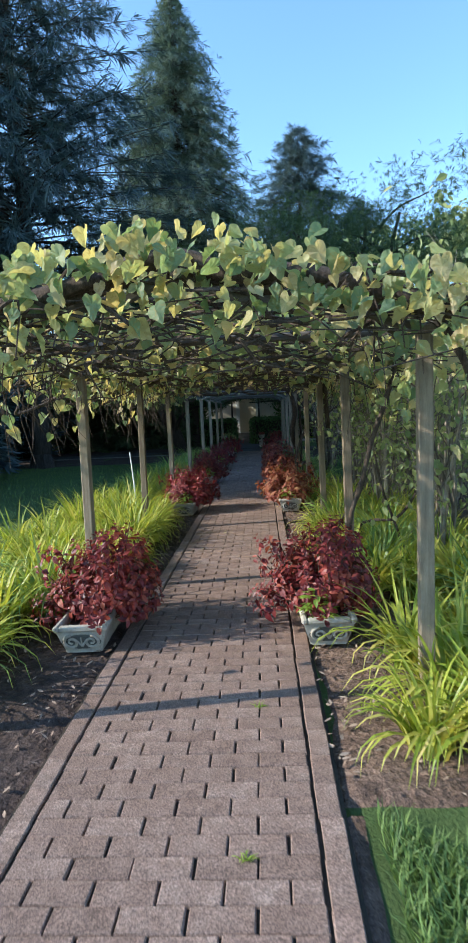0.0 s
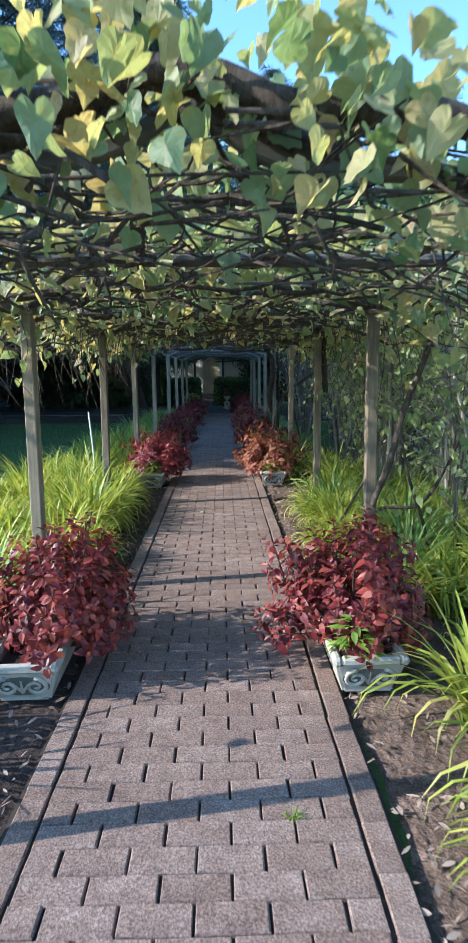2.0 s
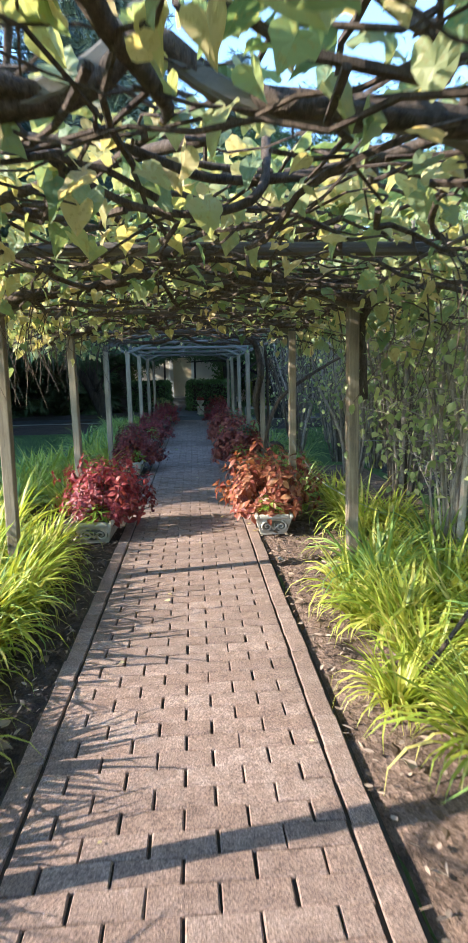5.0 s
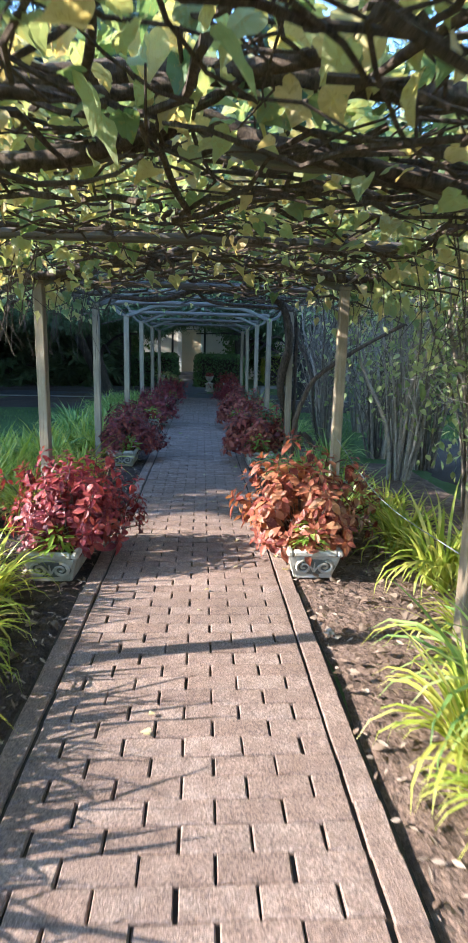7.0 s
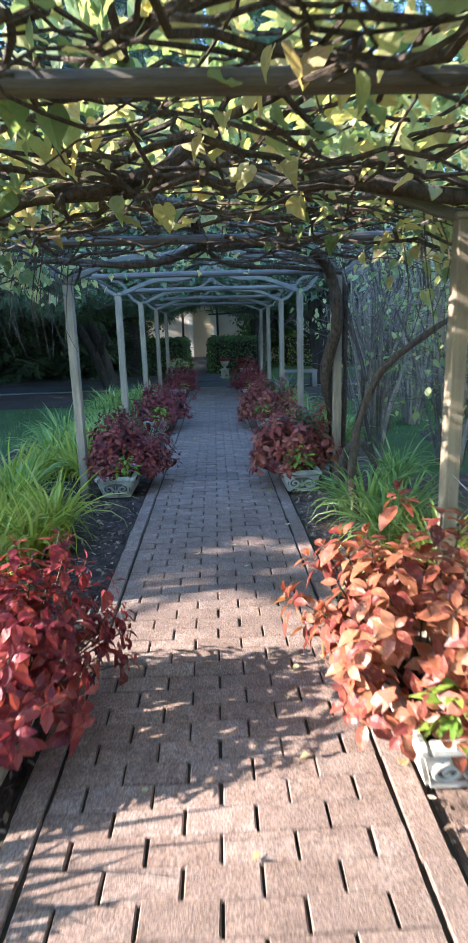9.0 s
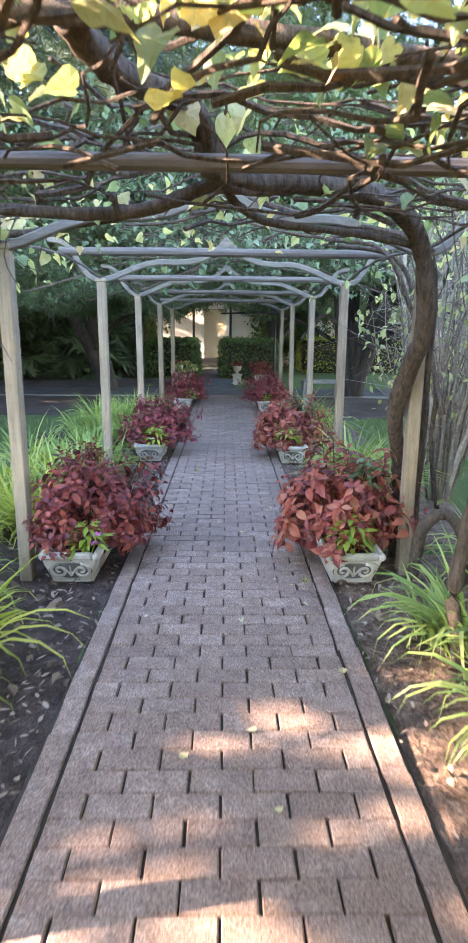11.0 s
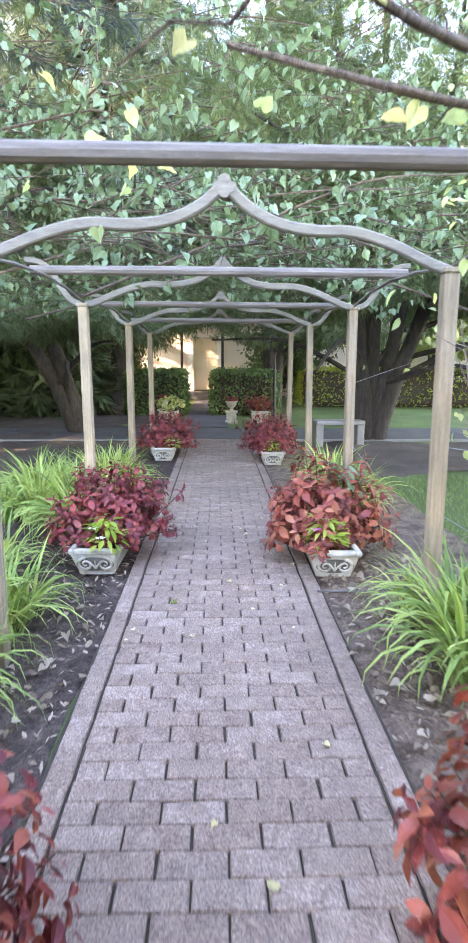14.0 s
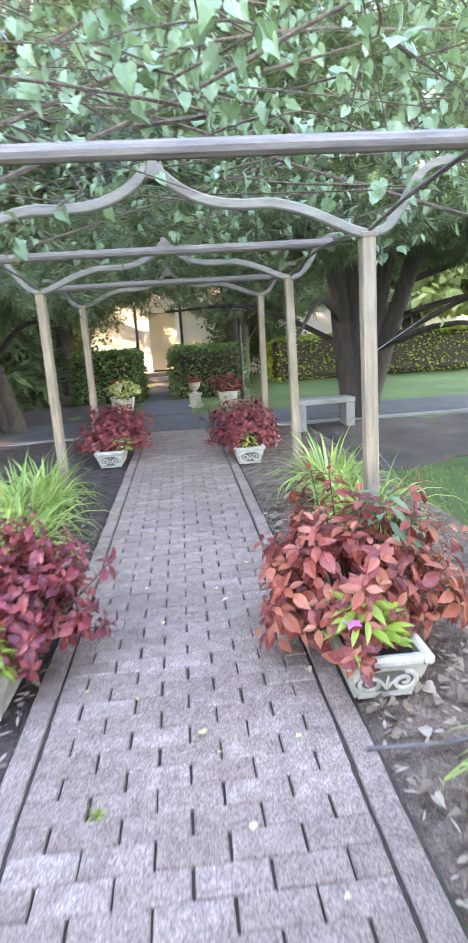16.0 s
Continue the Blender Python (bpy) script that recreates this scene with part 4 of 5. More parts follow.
main.append(([(1.05, 6.2, 0.1), (1.2, 6.1, 0.42), (1.34, 6.0, 0.75)], 0.013, 0.008))
main.append(([(1.5, 6.1, 0.0), (1.35, 6.0, 0.32), (1.45, 5.9, 0.42), (1.7, 5.85, 0.45), (1.95, 6.0, 0.7), (2.1, 6.05, 1.0)], 0.018, 0.01))
main.append(([(1.28, 2.95, 2.0), (1.42, 2.9, 1.7), (1.5, 2.85, 1.3), (1.46, 2.85, 0.95), (1.58, 2.9, 0.6), (1.5, 2.95, 0.0)], 0.02, 0.018))
main.append(([(1.19, 13.02, -0.03), (1.19, 12.97, 0.16), (1.2, 12.92, 0.34), (1.28, 12.9, 0.43), (1.38, 12.9, 0.4), (1.47, 12.92, 0.22), (1.5, 12.95, -0.03)], 0.04, 0.032))
# the front rafter is wound with a thick stem
main.append(([(-1.75, 2.75, 2.08), (-1.2, 2.72, 2.08), (-0.8, 2.74, 2.1), (-0.35, 2.75, 2.2), (-0.02, 2.78, 2.3), (0.3, 2.76, 2.2), (0.7, 2.74, 2.17), (1.1, 2.78, 2.03), (1.6, 2.8, 1.95)], 0.04, 0.045))
for pts, r0, r1 in main:
    ln = smooth_line(pts, 5)
    g = tube(Geo(), ln, r0, r1, 9, 0.16)
    if r0 > 0.04:
        tw = ln.copy()
        ph = np.linspace(0, 14, len(ln))
        tube(g, tw + np.stack([np.cos(ph), 0.4 * np.sin(ph), np.sin(ph)], -1) * r0 * 0.75, r0 * 0.45, r1 * 0.4, 7, 0.2)
        tube(g, tw - np.stack([np.cos(ph * 0.8), 0.4 * np.sin(ph * 0.8), np.sin(ph * 0.8)], -1) * r0 * 0.8, r0 * 0.35, r1 * 0.3, 7, 0.2)
    part("stem", g, BARK, vine, "twisted, shaggy brown stem" if r0 > 0.03 else "", True)

# leaves over the mat: thick at the path's start, thin towards its end
n = 10500
y = 2.35 + 15.0 * rng.random(n)**1.15
x = rng.uniform(-1.75, 1.75, n)
clump = np.array([noise.noise(Vector((a * 1.6, b * 1.6, 0.5))) for a, b in zip(x, y)])
keep = ((y > 4.2) | (rng.random(n) < np.where(x > 0.3, 0.45, 0.75))) & (clump + rng.uniform(-0.45, 0.75, n) > -0.05) & ((y < 11.6) | (rng.random(n) < 0.4)) & ((y < 13.6) | (rng.random(n) < 0.15)) & (y < 15.2)
x, y = x[keep], y[keep]
n = len(x)
z = roof(x) + 0.03 + np.abs(rng.normal(0, 0.09, n)) - 0.26 * (rng.random(n) < 0.35) * rng.random(n)
mat_leaves = scatter(Geo(), HEARTS, np.stack([x, y, z], -1), turns(n, (-75, 25), (-45, 45), (0, 360)), np.where(y > 12, 0.7, 1.0) * rng.uniform(0.05, 0.11, n))
# a second, higher layer where the mat is thickest
n = 2200
x, y = rng.uniform(-1.7, 1.7, n), rng.uniform(6.4, 11.4, n)
scatter(mat_leaves, HEARTS, np.stack([x, y, roof(x) + rng.uniform(0.14, 0.36, n)], -1), turns(n, (-40, 30), (-35, 35), (0, 360)), rng.uniform(0.07, 0.12, n))
# skirts at both sides and over the first rafter
n = 1500
side = np.where(rng.random(n) < 0.33, -1, 1)
x = side * (1.15 + (0.7 + 0.9 * (side > 0)) * rng.random(n))
y = 2.4 + np.where(side > 0, 9.5, 11.5) * rng.random(n)
drop = np.array([max(0.0, noise.noise(Vector((a * 2, b * 1.7, 4.0))) + 0.35) for a, b in zip(x, y)])
z = 2.1 - rng.random(n) * np.where(side < 0, 0.7, 0.7) * drop
scatter(mat_leaves, HEARTS, np.stack([x, y, z], -1), turns(n, (-95, -25), (-40, 40), (0, 360)), rng.uniform(0.06, 0.11, n))
n = 380
x = rng.uniform(-1.9, 1.8, n)
z = 1.92 + rng.random(n)**0.6 * (0.32 + 0.08 * np.sin(2.6 * x + 1.4) + 0.08 * (np.abs(x + 0.15) < 0.45))
scatter(mat_leaves, HEARTS, np.stack([x, 2.55 + rng.uniform(-0.2, 0.35, n), z], -1), turns(n, (-100, -10), (-45, 45), (-70, 70)), rng.uniform(0.055, 0.1, n))
tagged(part("foliage", mat_leaves, VINE_LEAF, vine, "yellowing green heart-shaped leaves"), kind="stuff")
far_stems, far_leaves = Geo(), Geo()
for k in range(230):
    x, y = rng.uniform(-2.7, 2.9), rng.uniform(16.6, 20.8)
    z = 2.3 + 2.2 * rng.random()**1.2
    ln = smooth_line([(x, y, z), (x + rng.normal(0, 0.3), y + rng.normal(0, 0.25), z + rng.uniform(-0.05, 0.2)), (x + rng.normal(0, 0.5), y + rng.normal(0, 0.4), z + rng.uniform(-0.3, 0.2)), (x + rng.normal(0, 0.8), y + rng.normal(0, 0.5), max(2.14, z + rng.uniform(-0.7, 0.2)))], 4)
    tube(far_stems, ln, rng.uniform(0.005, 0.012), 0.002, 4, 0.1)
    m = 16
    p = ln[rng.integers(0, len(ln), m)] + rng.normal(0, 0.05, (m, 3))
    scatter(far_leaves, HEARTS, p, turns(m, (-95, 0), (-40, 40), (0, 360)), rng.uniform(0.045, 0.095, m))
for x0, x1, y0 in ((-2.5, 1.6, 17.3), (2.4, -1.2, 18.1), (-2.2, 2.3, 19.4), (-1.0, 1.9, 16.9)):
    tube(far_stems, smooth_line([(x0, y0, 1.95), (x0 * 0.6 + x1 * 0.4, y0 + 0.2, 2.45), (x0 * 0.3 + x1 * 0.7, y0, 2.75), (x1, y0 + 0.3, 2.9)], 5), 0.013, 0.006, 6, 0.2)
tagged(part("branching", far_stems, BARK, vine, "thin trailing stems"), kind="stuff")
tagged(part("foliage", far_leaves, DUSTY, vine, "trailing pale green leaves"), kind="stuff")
leaf_meshes = [Geo().add(v, f).mesh("leaf", VINE_LEAF) for v, f in HEARTS]
for k in range(170):
    x = rng.uniform(-1.8, 1.75)
    z = 2.1 + rng.uniform(-0.27, 0.13) + 0.06 * math.sin(2.6 * x + 1.4) + 0.07 * (abs(x + 0.15) < 0.45)
    s = rng.uniform(0.045, 0.09)
    part_of("leaf", leaf_meshes[k % 7], vine, pose(x, 2.42 + rng.uniform(-0.15, 0.25), z, rng.uniform(-125, 0), rng.uniform(-50, 50), rng.uniform(-120, 120)) @ Matrix.Diagonal((s, s, s, 1)))
for k in range(150):
    s = rng.uniform(0.075, 0.135)
    part_of("leaf", leaf_meshes[k % 5], vine, pose(rng.uniform(-1.4, 1.4), rng.uniform(3.2, 7.6), rng.uniform(2.02, 2.34), rng.uniform(-100, -20), rng.uniform(-30, 30), rng.uniform(0, 360)) @ Matrix.Diagonal((s, s, s, 1)))
# trailing shoots at the first right post and the left edge
for x, y, z0, z1 in ((1.32, 2.75, 2.0, 1.35), (1.38, 2.6, 1.9, 1.2), (-1.55, 3.1, 1.9, 0.95), (-1.2, 5.1, 1.9, 1.5), (-1.35, 4.9, 1.95, 1.45)):
    pts = smooth_line([(x, y, z0), (x + 0.04, y, (z0 + z1) / 2), (x - 0.02, y - 0.03, z1)], 4)
    part("shoot", tube(Geo(), pts, 0.004, 0.002, 5), BARK, vine)
    for q in pts[::2]:
        s = rng.uniform(0.05, 0.085)
        part_of("leaf", leaf_meshes[int(rng.integers(0, 5))], vine, pose(*q, rng.uniform(-100, -50), rng.uniform(-30, 30), rng.uniform(-90, 90)) @ Matrix.Diagonal((s, s, s, 1)))


# ---- trees ----
def conifer(x, y, h, r, needles, label, levels=34, per=9, droop=0.25, open_=0.0, base=1.5, seed=1, trunk=0.3, size=0.5, shapes=None):
    """A conifer: tapered trunk, whorls of drooping boughs, sprays along each bough."""
    rr = np.random.default_rng(seed)
    t = thing("conifer", pose(x, y, -0.06, 0, 0, rr.uniform(0, 360)), label, "tree")
    part("trunk", tube(Geo(), smooth_line([(0, 0, -0.2), (0.05, 0.02, h * 0.3), (-0.03, 0.04, h * 0.7), (0, 0, h)], 4), trunk, 0.03, 10, 0.08), TRUNK_BARK, t, "dark furrowed trunk", True)
    tr = Geo()
    tube(tr, [(0, 0, -0.1), (0, 0, 0.15), (0, 0, 0.5)], trunk * 1.5, trunk, 10, 0.12)
    part("root_flare", tr, TRUNK_BARK, t)
    limbs, places, dirs, sizes = Geo(), [], [], []
    for k in range(levels):
        s = k / (levels - 1)
        z = base + (h - base) * s**0.9
        reach = r * (1 - s)**0.75 * (0.35 + 0.65 * min(1, s * 6 + 0.5)) + 0.25
        for j in range(per):
            if rr.random() < open_:
                continue
            a = j * 2 * np.pi / per + rr.uniform(0, 1.2) + k * 0.7
            ln = reach * rr.uniform(0.55, 1.12)
            pts = []
            for q in np.linspace(0, 1, 6):
                pts.append((math.cos(a) * ln * q, math.sin(a) * ln * q, z + rr.normal(0, 0.02) + ln * (0.12 * q - droop * q * q * 1.4)))
            pts = np.array(pts)
            tube(limbs, pts, 0.012 + 0.03 * (1 - s), 0.006, 4, caps=False)
            m = int(3 + ln * 9)
            q = rr.uniform(0.18, 1.0, m)
            idx = q * 5
            i0 = np.minimum(idx.astype(int), 4)
            p = pts[i0] + (pts[i0 + 1] - pts[i0]) * (idx - i0)[:, None]
            p = p + rr.normal(0, 0.13, (m, 3)) * [1, 1, 0.5]
            places.append(p)
            dirs.append(np.full(m, a) + rr.uniform(-0.9, 0.9, m))
            sizes.append(size * rr.uniform(0.6, 1.25, m) * (0.7 + 0.4 * (1 - s)))
    p, d, s = np.concatenate(places), np.concatenate(dirs), np.concatenate(sizes)
    m = len(p)
    g = scatter(Geo(), shapes or TUFTS, p, turn_by(np.radians(rr.uniform(-60, 5, m)), np.radians(rr.uniform(-40, 40, m)), d - np.pi / 2), s)
    part("branching", limbs, TRUNK_BARK, t)
    part("crown", g, needles, t)
    return t


conifer(-7.4, 20.6, 22, 7.0, NEEDLE_BLUE, "tall blue-green cedar with open layered boughs", 36, 14, 0.08, 0.12, 6.0, 3, 0.36, 0.46)
conifer(-3.6, 34, 23.7, 6.8, NEEDLE_PALE, "tall drooping green spruce", 50, 14, 0.4, 0.05, 5.5, 4, 0.4, 0.6)
conifer(4.1, 50, 23.8, 10.2, NEEDLE_BLUE, "pointed dark spruce behind the house", 40, 11, 0.12, 0.05, 3, 5, 0.4, 0.85)
conifer(9.2, 53, 19, 7.5, NEEDLE_BLUE, "smaller dark spruce behind the house", 32, 10, 0.15, 0.05, 3, 6, 0.4, 0.85)
for k, (x, y, h) in enumerate(((-10.0, 12.3, 15), (-10.2, 15.4, 16), (-10.5, 19.0, 17), (-14, 17.5, 17), (-12, 25, 19))):
    conifer(x, y, h, 3.6, NEEDLE_BLUE, "dense dark conifer at the lawn's edge", 30, 10, 0.2, 0.0, 0.8, 20 + k, 0.3, 0.75, WIDE_TUFTS)

for k, (x, y, h, r) in enumerate(((-4.8, 30.3, 4.6, 1.5), (-7.6, 30.0, 5.4, 2.0), (-10.6, 29.2, 6.2, 2.4))):
    conifer(x, y, h, r, NEEDLE_GREEN, "dense dark evergreen bush before the house", 16, 10, 0.1, 0.0, 0.3, 50 + k, 0.14, 0.6, WIDE_TUFTS)


def broad_tree(x, y, stems, leaves, label, h, r, n, z0, seed, leaf=0.2, shapes=None, trunk=0.3, squash=0.7):
    """A tree of one or several stems that fork into limbs, with a crown of leaf clumps."""
    rr = np.random.default_rng(seed)
    t = thing("tree", pose(x, y, -0.06), label, "tree")
    ends = []
    for k, (dx, dy, lean) in enumerate(stems):
        top = np.array([dx * 1.0, dy * 1.0, h * 0.75])
        pts = smooth_line([(dx * 0.05, dy * 0.05, -0.2), (dx * 0.12, dy * 0.12, h * 0.06), (dx * 0.42, dy * 0.42, h * 0.28), (dx * 0.75, dy * 0.75, h * 0.52), top], 5)
        part("trunk", tube(Geo(), pts, trunk * rr.uniform(0.85, 1.1), trunk * 0.25, 11, 0.1), TRUNK_BARK, t, "dark furrowed trunk", True)
        for j in range(7):
            q = pts[int(len(pts) * rr.uniform(0.35, 0.95)) - 1]
            a = rr.uniform(0, 2 * np.pi)
            e = q + np.array([math.cos(a) * r * rr.uniform(0.4, 0.9), math.sin(a) * r * rr.uniform(0.4, 0.9), rr.uniform(-0.3, 1.6)])
            part("limb", tube(Geo(), smooth_line([q, (q + e) / 2 + [0, 0, 0.4], e], 4), trunk * 0.3, 0.02, 6, 0.1), TRUNK_BARK, t)
            ends.append(e)
            ends.append((q + e) / 2 + [0, 0, 0.3])
    ends = np.array(ends)
    c = ends[rr.integers(0, len(ends), n // 30)] + rr.normal(0, 0.55, (n // 30, 3)) * [r * 0.45, r * 0.45, r * 0.3]
    c[:, 2] = np.maximum(c[:, 2], z0)
    p = c[rr.integers(0, len(c), n)] + rr.normal(0, 0.3, (n, 3)) * [1, 1, squash]
    p[:, 2] = np.maximum(p[:, 2], z0 + 0.2 * np.sin(p[:, 0] * 3))
    g = scatter(Geo(), shapes or SMALL_OVALS, p, turn_by(np.radians(rr.uniform(-80, 20, n)), np.radians(rr.uniform(-40, 40, n)), rr.uniform(0, 6.3, n)), rr.uniform(0.7, 1.3, n) * leaf)
    part("crown", g, leaves, t)
    return t


broad_tree(3.0, 24.3, ((-0.9, 0.3, 0), (0.3, 1.0, 0), (3.0, -0.2, 0), (1.9, 0.6, 0)), NEEDLE_GREEN, "wide many-stemmed evergreen with dark leaning trunks", 12.0, 4.6, 30000, 2.7, 31, 0.22, TUFTS, 0.21)
broad_tree(-4.0, 33.4, ((0.3, 0.2, 0), (-0.8, 0.4, 0)), NEEDLE_GREEN, "evergreen with a thick grey trunk and hanging boughs", 12, 4.0, 20000, 2.1, 32, 0.24, TUFTS, 0.42)
broad_tree(1.9, 32.6, ((0.5, 0.3, 0), (-0.9, 0.1, 0)), NEEDLE_GREEN, "evergreen with boughs hanging over the walk", 13, 4.0, 26000, 2.3, 33, 0.24, TUFTS, 0.24)
broad_tree(-2.9, 25.6, ((-3.9, 0.6, 0), (-2.6, 1.2, 0)), NEEDLE_GREEN, "dark evergreen with low leaning trunks", 10.5, 4.4, 28000, 2.2, 34, 0.22, TUFTS, 0.22)
broad_tree(11.2, 34, ((0.5, 0.3, 0), (-1.0, 0.5, 0)), SHRUB, "leafy green tree beyond the garden", 14.5, 4.0, 19000, 2.2, 35, 0.4)
broad_tree(15.5, 40, ((0.5, 0.3, 0), (-1.0, 0.5, 0)), SHRUB, "leafy green tree beyond the garden", 18, 5.5, 11000, 2.5, 36, 0.36)
broad_tree(7.4, 36.6, ((0.5, 0.3, 0), (-1.0, 0.5, 0)), SHRUB, "pale green tree by the house", 15.5, 3.2, 11000, 6, 37, 0.3)
broad_tree(7.8, 21.0, ((0.6, 0.3, 0), (-0.6, 0.5, 0)), SHRUB, "leafy understorey tree beyond the thicket", 6.5, 2.8, 5500, 1.3, 38, 0.2)
broad_tree(-13.5, 30, ((0.6, 0.3, 0), (-0.6, 0.5, 0)), NEEDLE_BLUE, "dark evergreen at the garden's edge", 9, 4.5, 6000, 0.5, 39, 0.4, TUFTS)
broad_tree(9.5, 12.5, ((0.6, 0.3, 0), (-0.6, 0.5, 0)), SHRUB, "leafy tree behind the thicket", 6.5, 3.0, 6500, 0.6, 40, 0.2)
broad_tree(8.6, 6.5, ((0.6, 0.3, 0), (-0.6, 0.5, 0)), SHRUB, "leafy tree behind the thicket", 5.5, 2.6, 6000, 0.5, 41, 0.18)


# ---- thicket of bare-stemmed shrubs ----
def thicket(x, y, h, r, stems, leaves, seed, label, low=0.5, leaf=0.07, material=None):
    rr = np.random.default_rng(seed)
    t = thing("shrub", pose(x, y, -0.04), label, "shrub", "thicket beside the pergola")
    ends = []
    g = Geo()
    for k in range(stems):
        a = rr.uniform(0, 2 * np.pi)
        q = rr.uniform(0.2, 1.0)
        top = np.array([math.cos(a) * r * q, math.sin(a) * r * q, h * rr.uniform(0.6, 1.05)])
        pts = smooth_line([top * [0.15, 0.15, 0] - [0, 0, 0.1], top * [0.35, 0.35, 0.35] + rr.normal(0, 0.06, 3), top * [0.7, 0.7, 0.7] + rr.normal(0, 0.1, 3), top], 3)
        if k < 5:
            part("stem", tube(Geo(), pts, rr.uniform(0.02, 0.034), 0.01, 7, 0.12), TWIG, t)
        else:
            tube(g, pts, rr.uniform(0.007, 0.016), 0.004, 5, 0.1)
        for j in range(4):
            o = pts[int(rr.integers(3, len(pts)))]
            e = o + rr.normal(0, 0.32, 3) + [0, 0, 0.12]
            tube(g, [o, (o + e) / 2 + rr.normal(0, 0.05, 3), e], 0.005, 0.002, 4)
            ends.append(e)
        ends.append(top)
    part("branching", g, TWIG, t)
    ends = np.array(ends)
    p = ends[rr.integers(0, len(ends), leaves)] + rr.normal(0, 0.16, (leaves, 3))
    p[:, 2] = np.maximum(p[:, 2], low * rr.uniform(0.6, 1.4, leaves))
    part("foliage", scatter(Geo(), SMALL_OVALS, p, turn_by(np.radians(rr.uniform(-90, 10, leaves)), np.radians(rr.uniform(-40, 40, leaves)), rr.uniform(0, 6.3, leaves)), rr.uniform(0.6, 1.3, leaves) * leaf), material or SHRUB, t)
    return t


for k, (x, y, h, r, st, lv) in enumerate(((2.9, 4.6, 2.3, 0.8, 24, 1300), (3.6, 6.4, 2.6, 0.9, 26, 1500), (2.9, 8.4, 2.9, 0.9, 32, 1600), (3.5, 10.0, 2.7, 1.0, 36, 1000), (2.7, 11.0, 2.8, 0.8, 34, 1300), (3.4, 12.4, 2.9, 1.0, 34, 1200), (2.6, 14.0, 2.7, 0.8, 36, 380), (3.6, 15.4, 2.6, 0.9, 30, 350), (5.0, 9.0, 3.0, 1.2, 26, 1500), (5.2, 12.0, 3.2, 1.2, 26, 1500), (5.0, 5.0, 2.8, 1.2, 24, 1700), (3.6, 3.2, 1.3, 0.8, 18, 900), (2.5, 8.9, 3.2, 0.7, 36, 700), (2.35, 10.2, 3.2, 0.7, 40, 1300), (2.4, 12.4, 3.1, 0.7, 40, 900), (3.0, 13.2, 3.3, 0.9, 40, 1100), (2.4, 6.9, 2.9, 0.7, 26, 900), (3.1, 16.9, 3.0, 0.8, 40, 320), (4.6, 18.4, 2.8, 0.8, 26, 420))):
    thicket(x, y, h, r, st, lv, 60 + k, "bare-stemmed tangled shrub with sparse small leaves" if lv < 600 else "tangled leafy shrub beside the pergola", 0.5 if lv < 600 else 0.3)
for k, (x, y, h, r, st, lv) in enumerate(((2.0, 14.9, 2.5, 0.55, 46, 260), (2.25, 16.4, 2.7, 0.7, 46, 300), (2.0, 8.0, 2.5, 0.5, 18, 900), (2.05, 5.6, 2.2, 0.5, 14, 800))):
    thicket(x, y, h, r, st, lv, 90 + k, "bare-stemmed tangled shrub with sparse small leaves" if lv < 600 else "tangled leafy shrub beside the pergola", 0.5 if lv < 600 else 0.9)
for k, (x, y, h, r) in enumerate(((-3.5, 36.7, 2.4, 0.8), (2.2, 36.8, 2.2, 0.8), (3.6, 36.8, 2.0, 0.9), (-5.4, 36.9, 2.0, 1.0))):
    thicket(x, y, h, r, 26, 2600, 120 + k, "dark evergreen shrub against the house wall", 0.15, 0.13, HEDGE)
thicket(2.9, 9.2, 0.7, 0.5, 12, 420, 80, "low leafy shrub at the foot of the thicket", 0.1)
thicket(5.6, 22.0, 1.1, 0.6, 12, 600, 81, "low leafy shrub on the lawn", 0.15, 0.11)


# ---- hedges ----
def hedge(x0, x1, y0, y1, h, material, label, n, seed):
    """A clipped hedge: a chamfered core box in dark soil colour, closely set with leaves."""
    rr = np.random.default_rng(seed)
    t = thing("clipped_hedge", pose((x0 + x1) / 2, (y0 + y1) / 2, -0.05), label, "hedge")
    sx, sy = (x1 - x0) / 2, (y1 - y0) / 2
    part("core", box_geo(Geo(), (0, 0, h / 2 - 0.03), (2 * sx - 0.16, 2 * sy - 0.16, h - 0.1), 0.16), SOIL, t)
    u = rr.uniform(-1, 1, (n, 3))
    ax = rr.choice(3, n, p=[0.2, 0.45, 0.35])
    u[np.arange(n), ax] = np.where(rr.random(n) < 0.5, -1, 1)
    u[ax == 2, 2] = 1
    rnd = 1 - 0.06 * ((np.abs(u) > 0.85).sum(1) > 1)
    p = u * [sx, sy, h / 2] * rnd[:, None] + [0, 0, h / 2] + rr.normal(0, 0.03, (n, 3))
    p[:, 2] = np.maximum(p[:, 2], 0.08)
    part("foliage", scatter(Geo(), SMALL_OVALS, p, turn_by(np.radians(rr.uniform(-120, 60, n)), np.radians(rr.uniform(-60, 60, n)), rr.uniform(0, 6.3, n)), rr.uniform(0.05, 0.1, n)), material, t)
    return t


hedge(-2.7, -0.92, 29.6, 31.0, 1.3, HEDGE, "dark clipped hedge with rounded corners beside the walk", 6500, 1)
hedge(-0.2, 1.75, 29.6, 31.0, 1.3, HEDGE, "dark clipped hedge with rounded corners beside the walk", 4800, 2)
hedge(2.9, 10.5, 33.0, 34.4, 1.35, LIME, "sunlit yellow-green clipped hedge before the house", 7000, 3)
hedge(-11.0, -4.9, 31.5, 33.0, 1.4, HEDGE, "long dark clipped hedge", 6000, 4)
hedge(-20, -9.5, 26.0, 28.0, 2.6, HEDGE, "tall dark hedge beyond the lawn", 8000, 5)
hedge(9.0, 18, 17, 19, 2.4, HEDGE, "tall dark hedge beyond the thicket", 7000, 6)


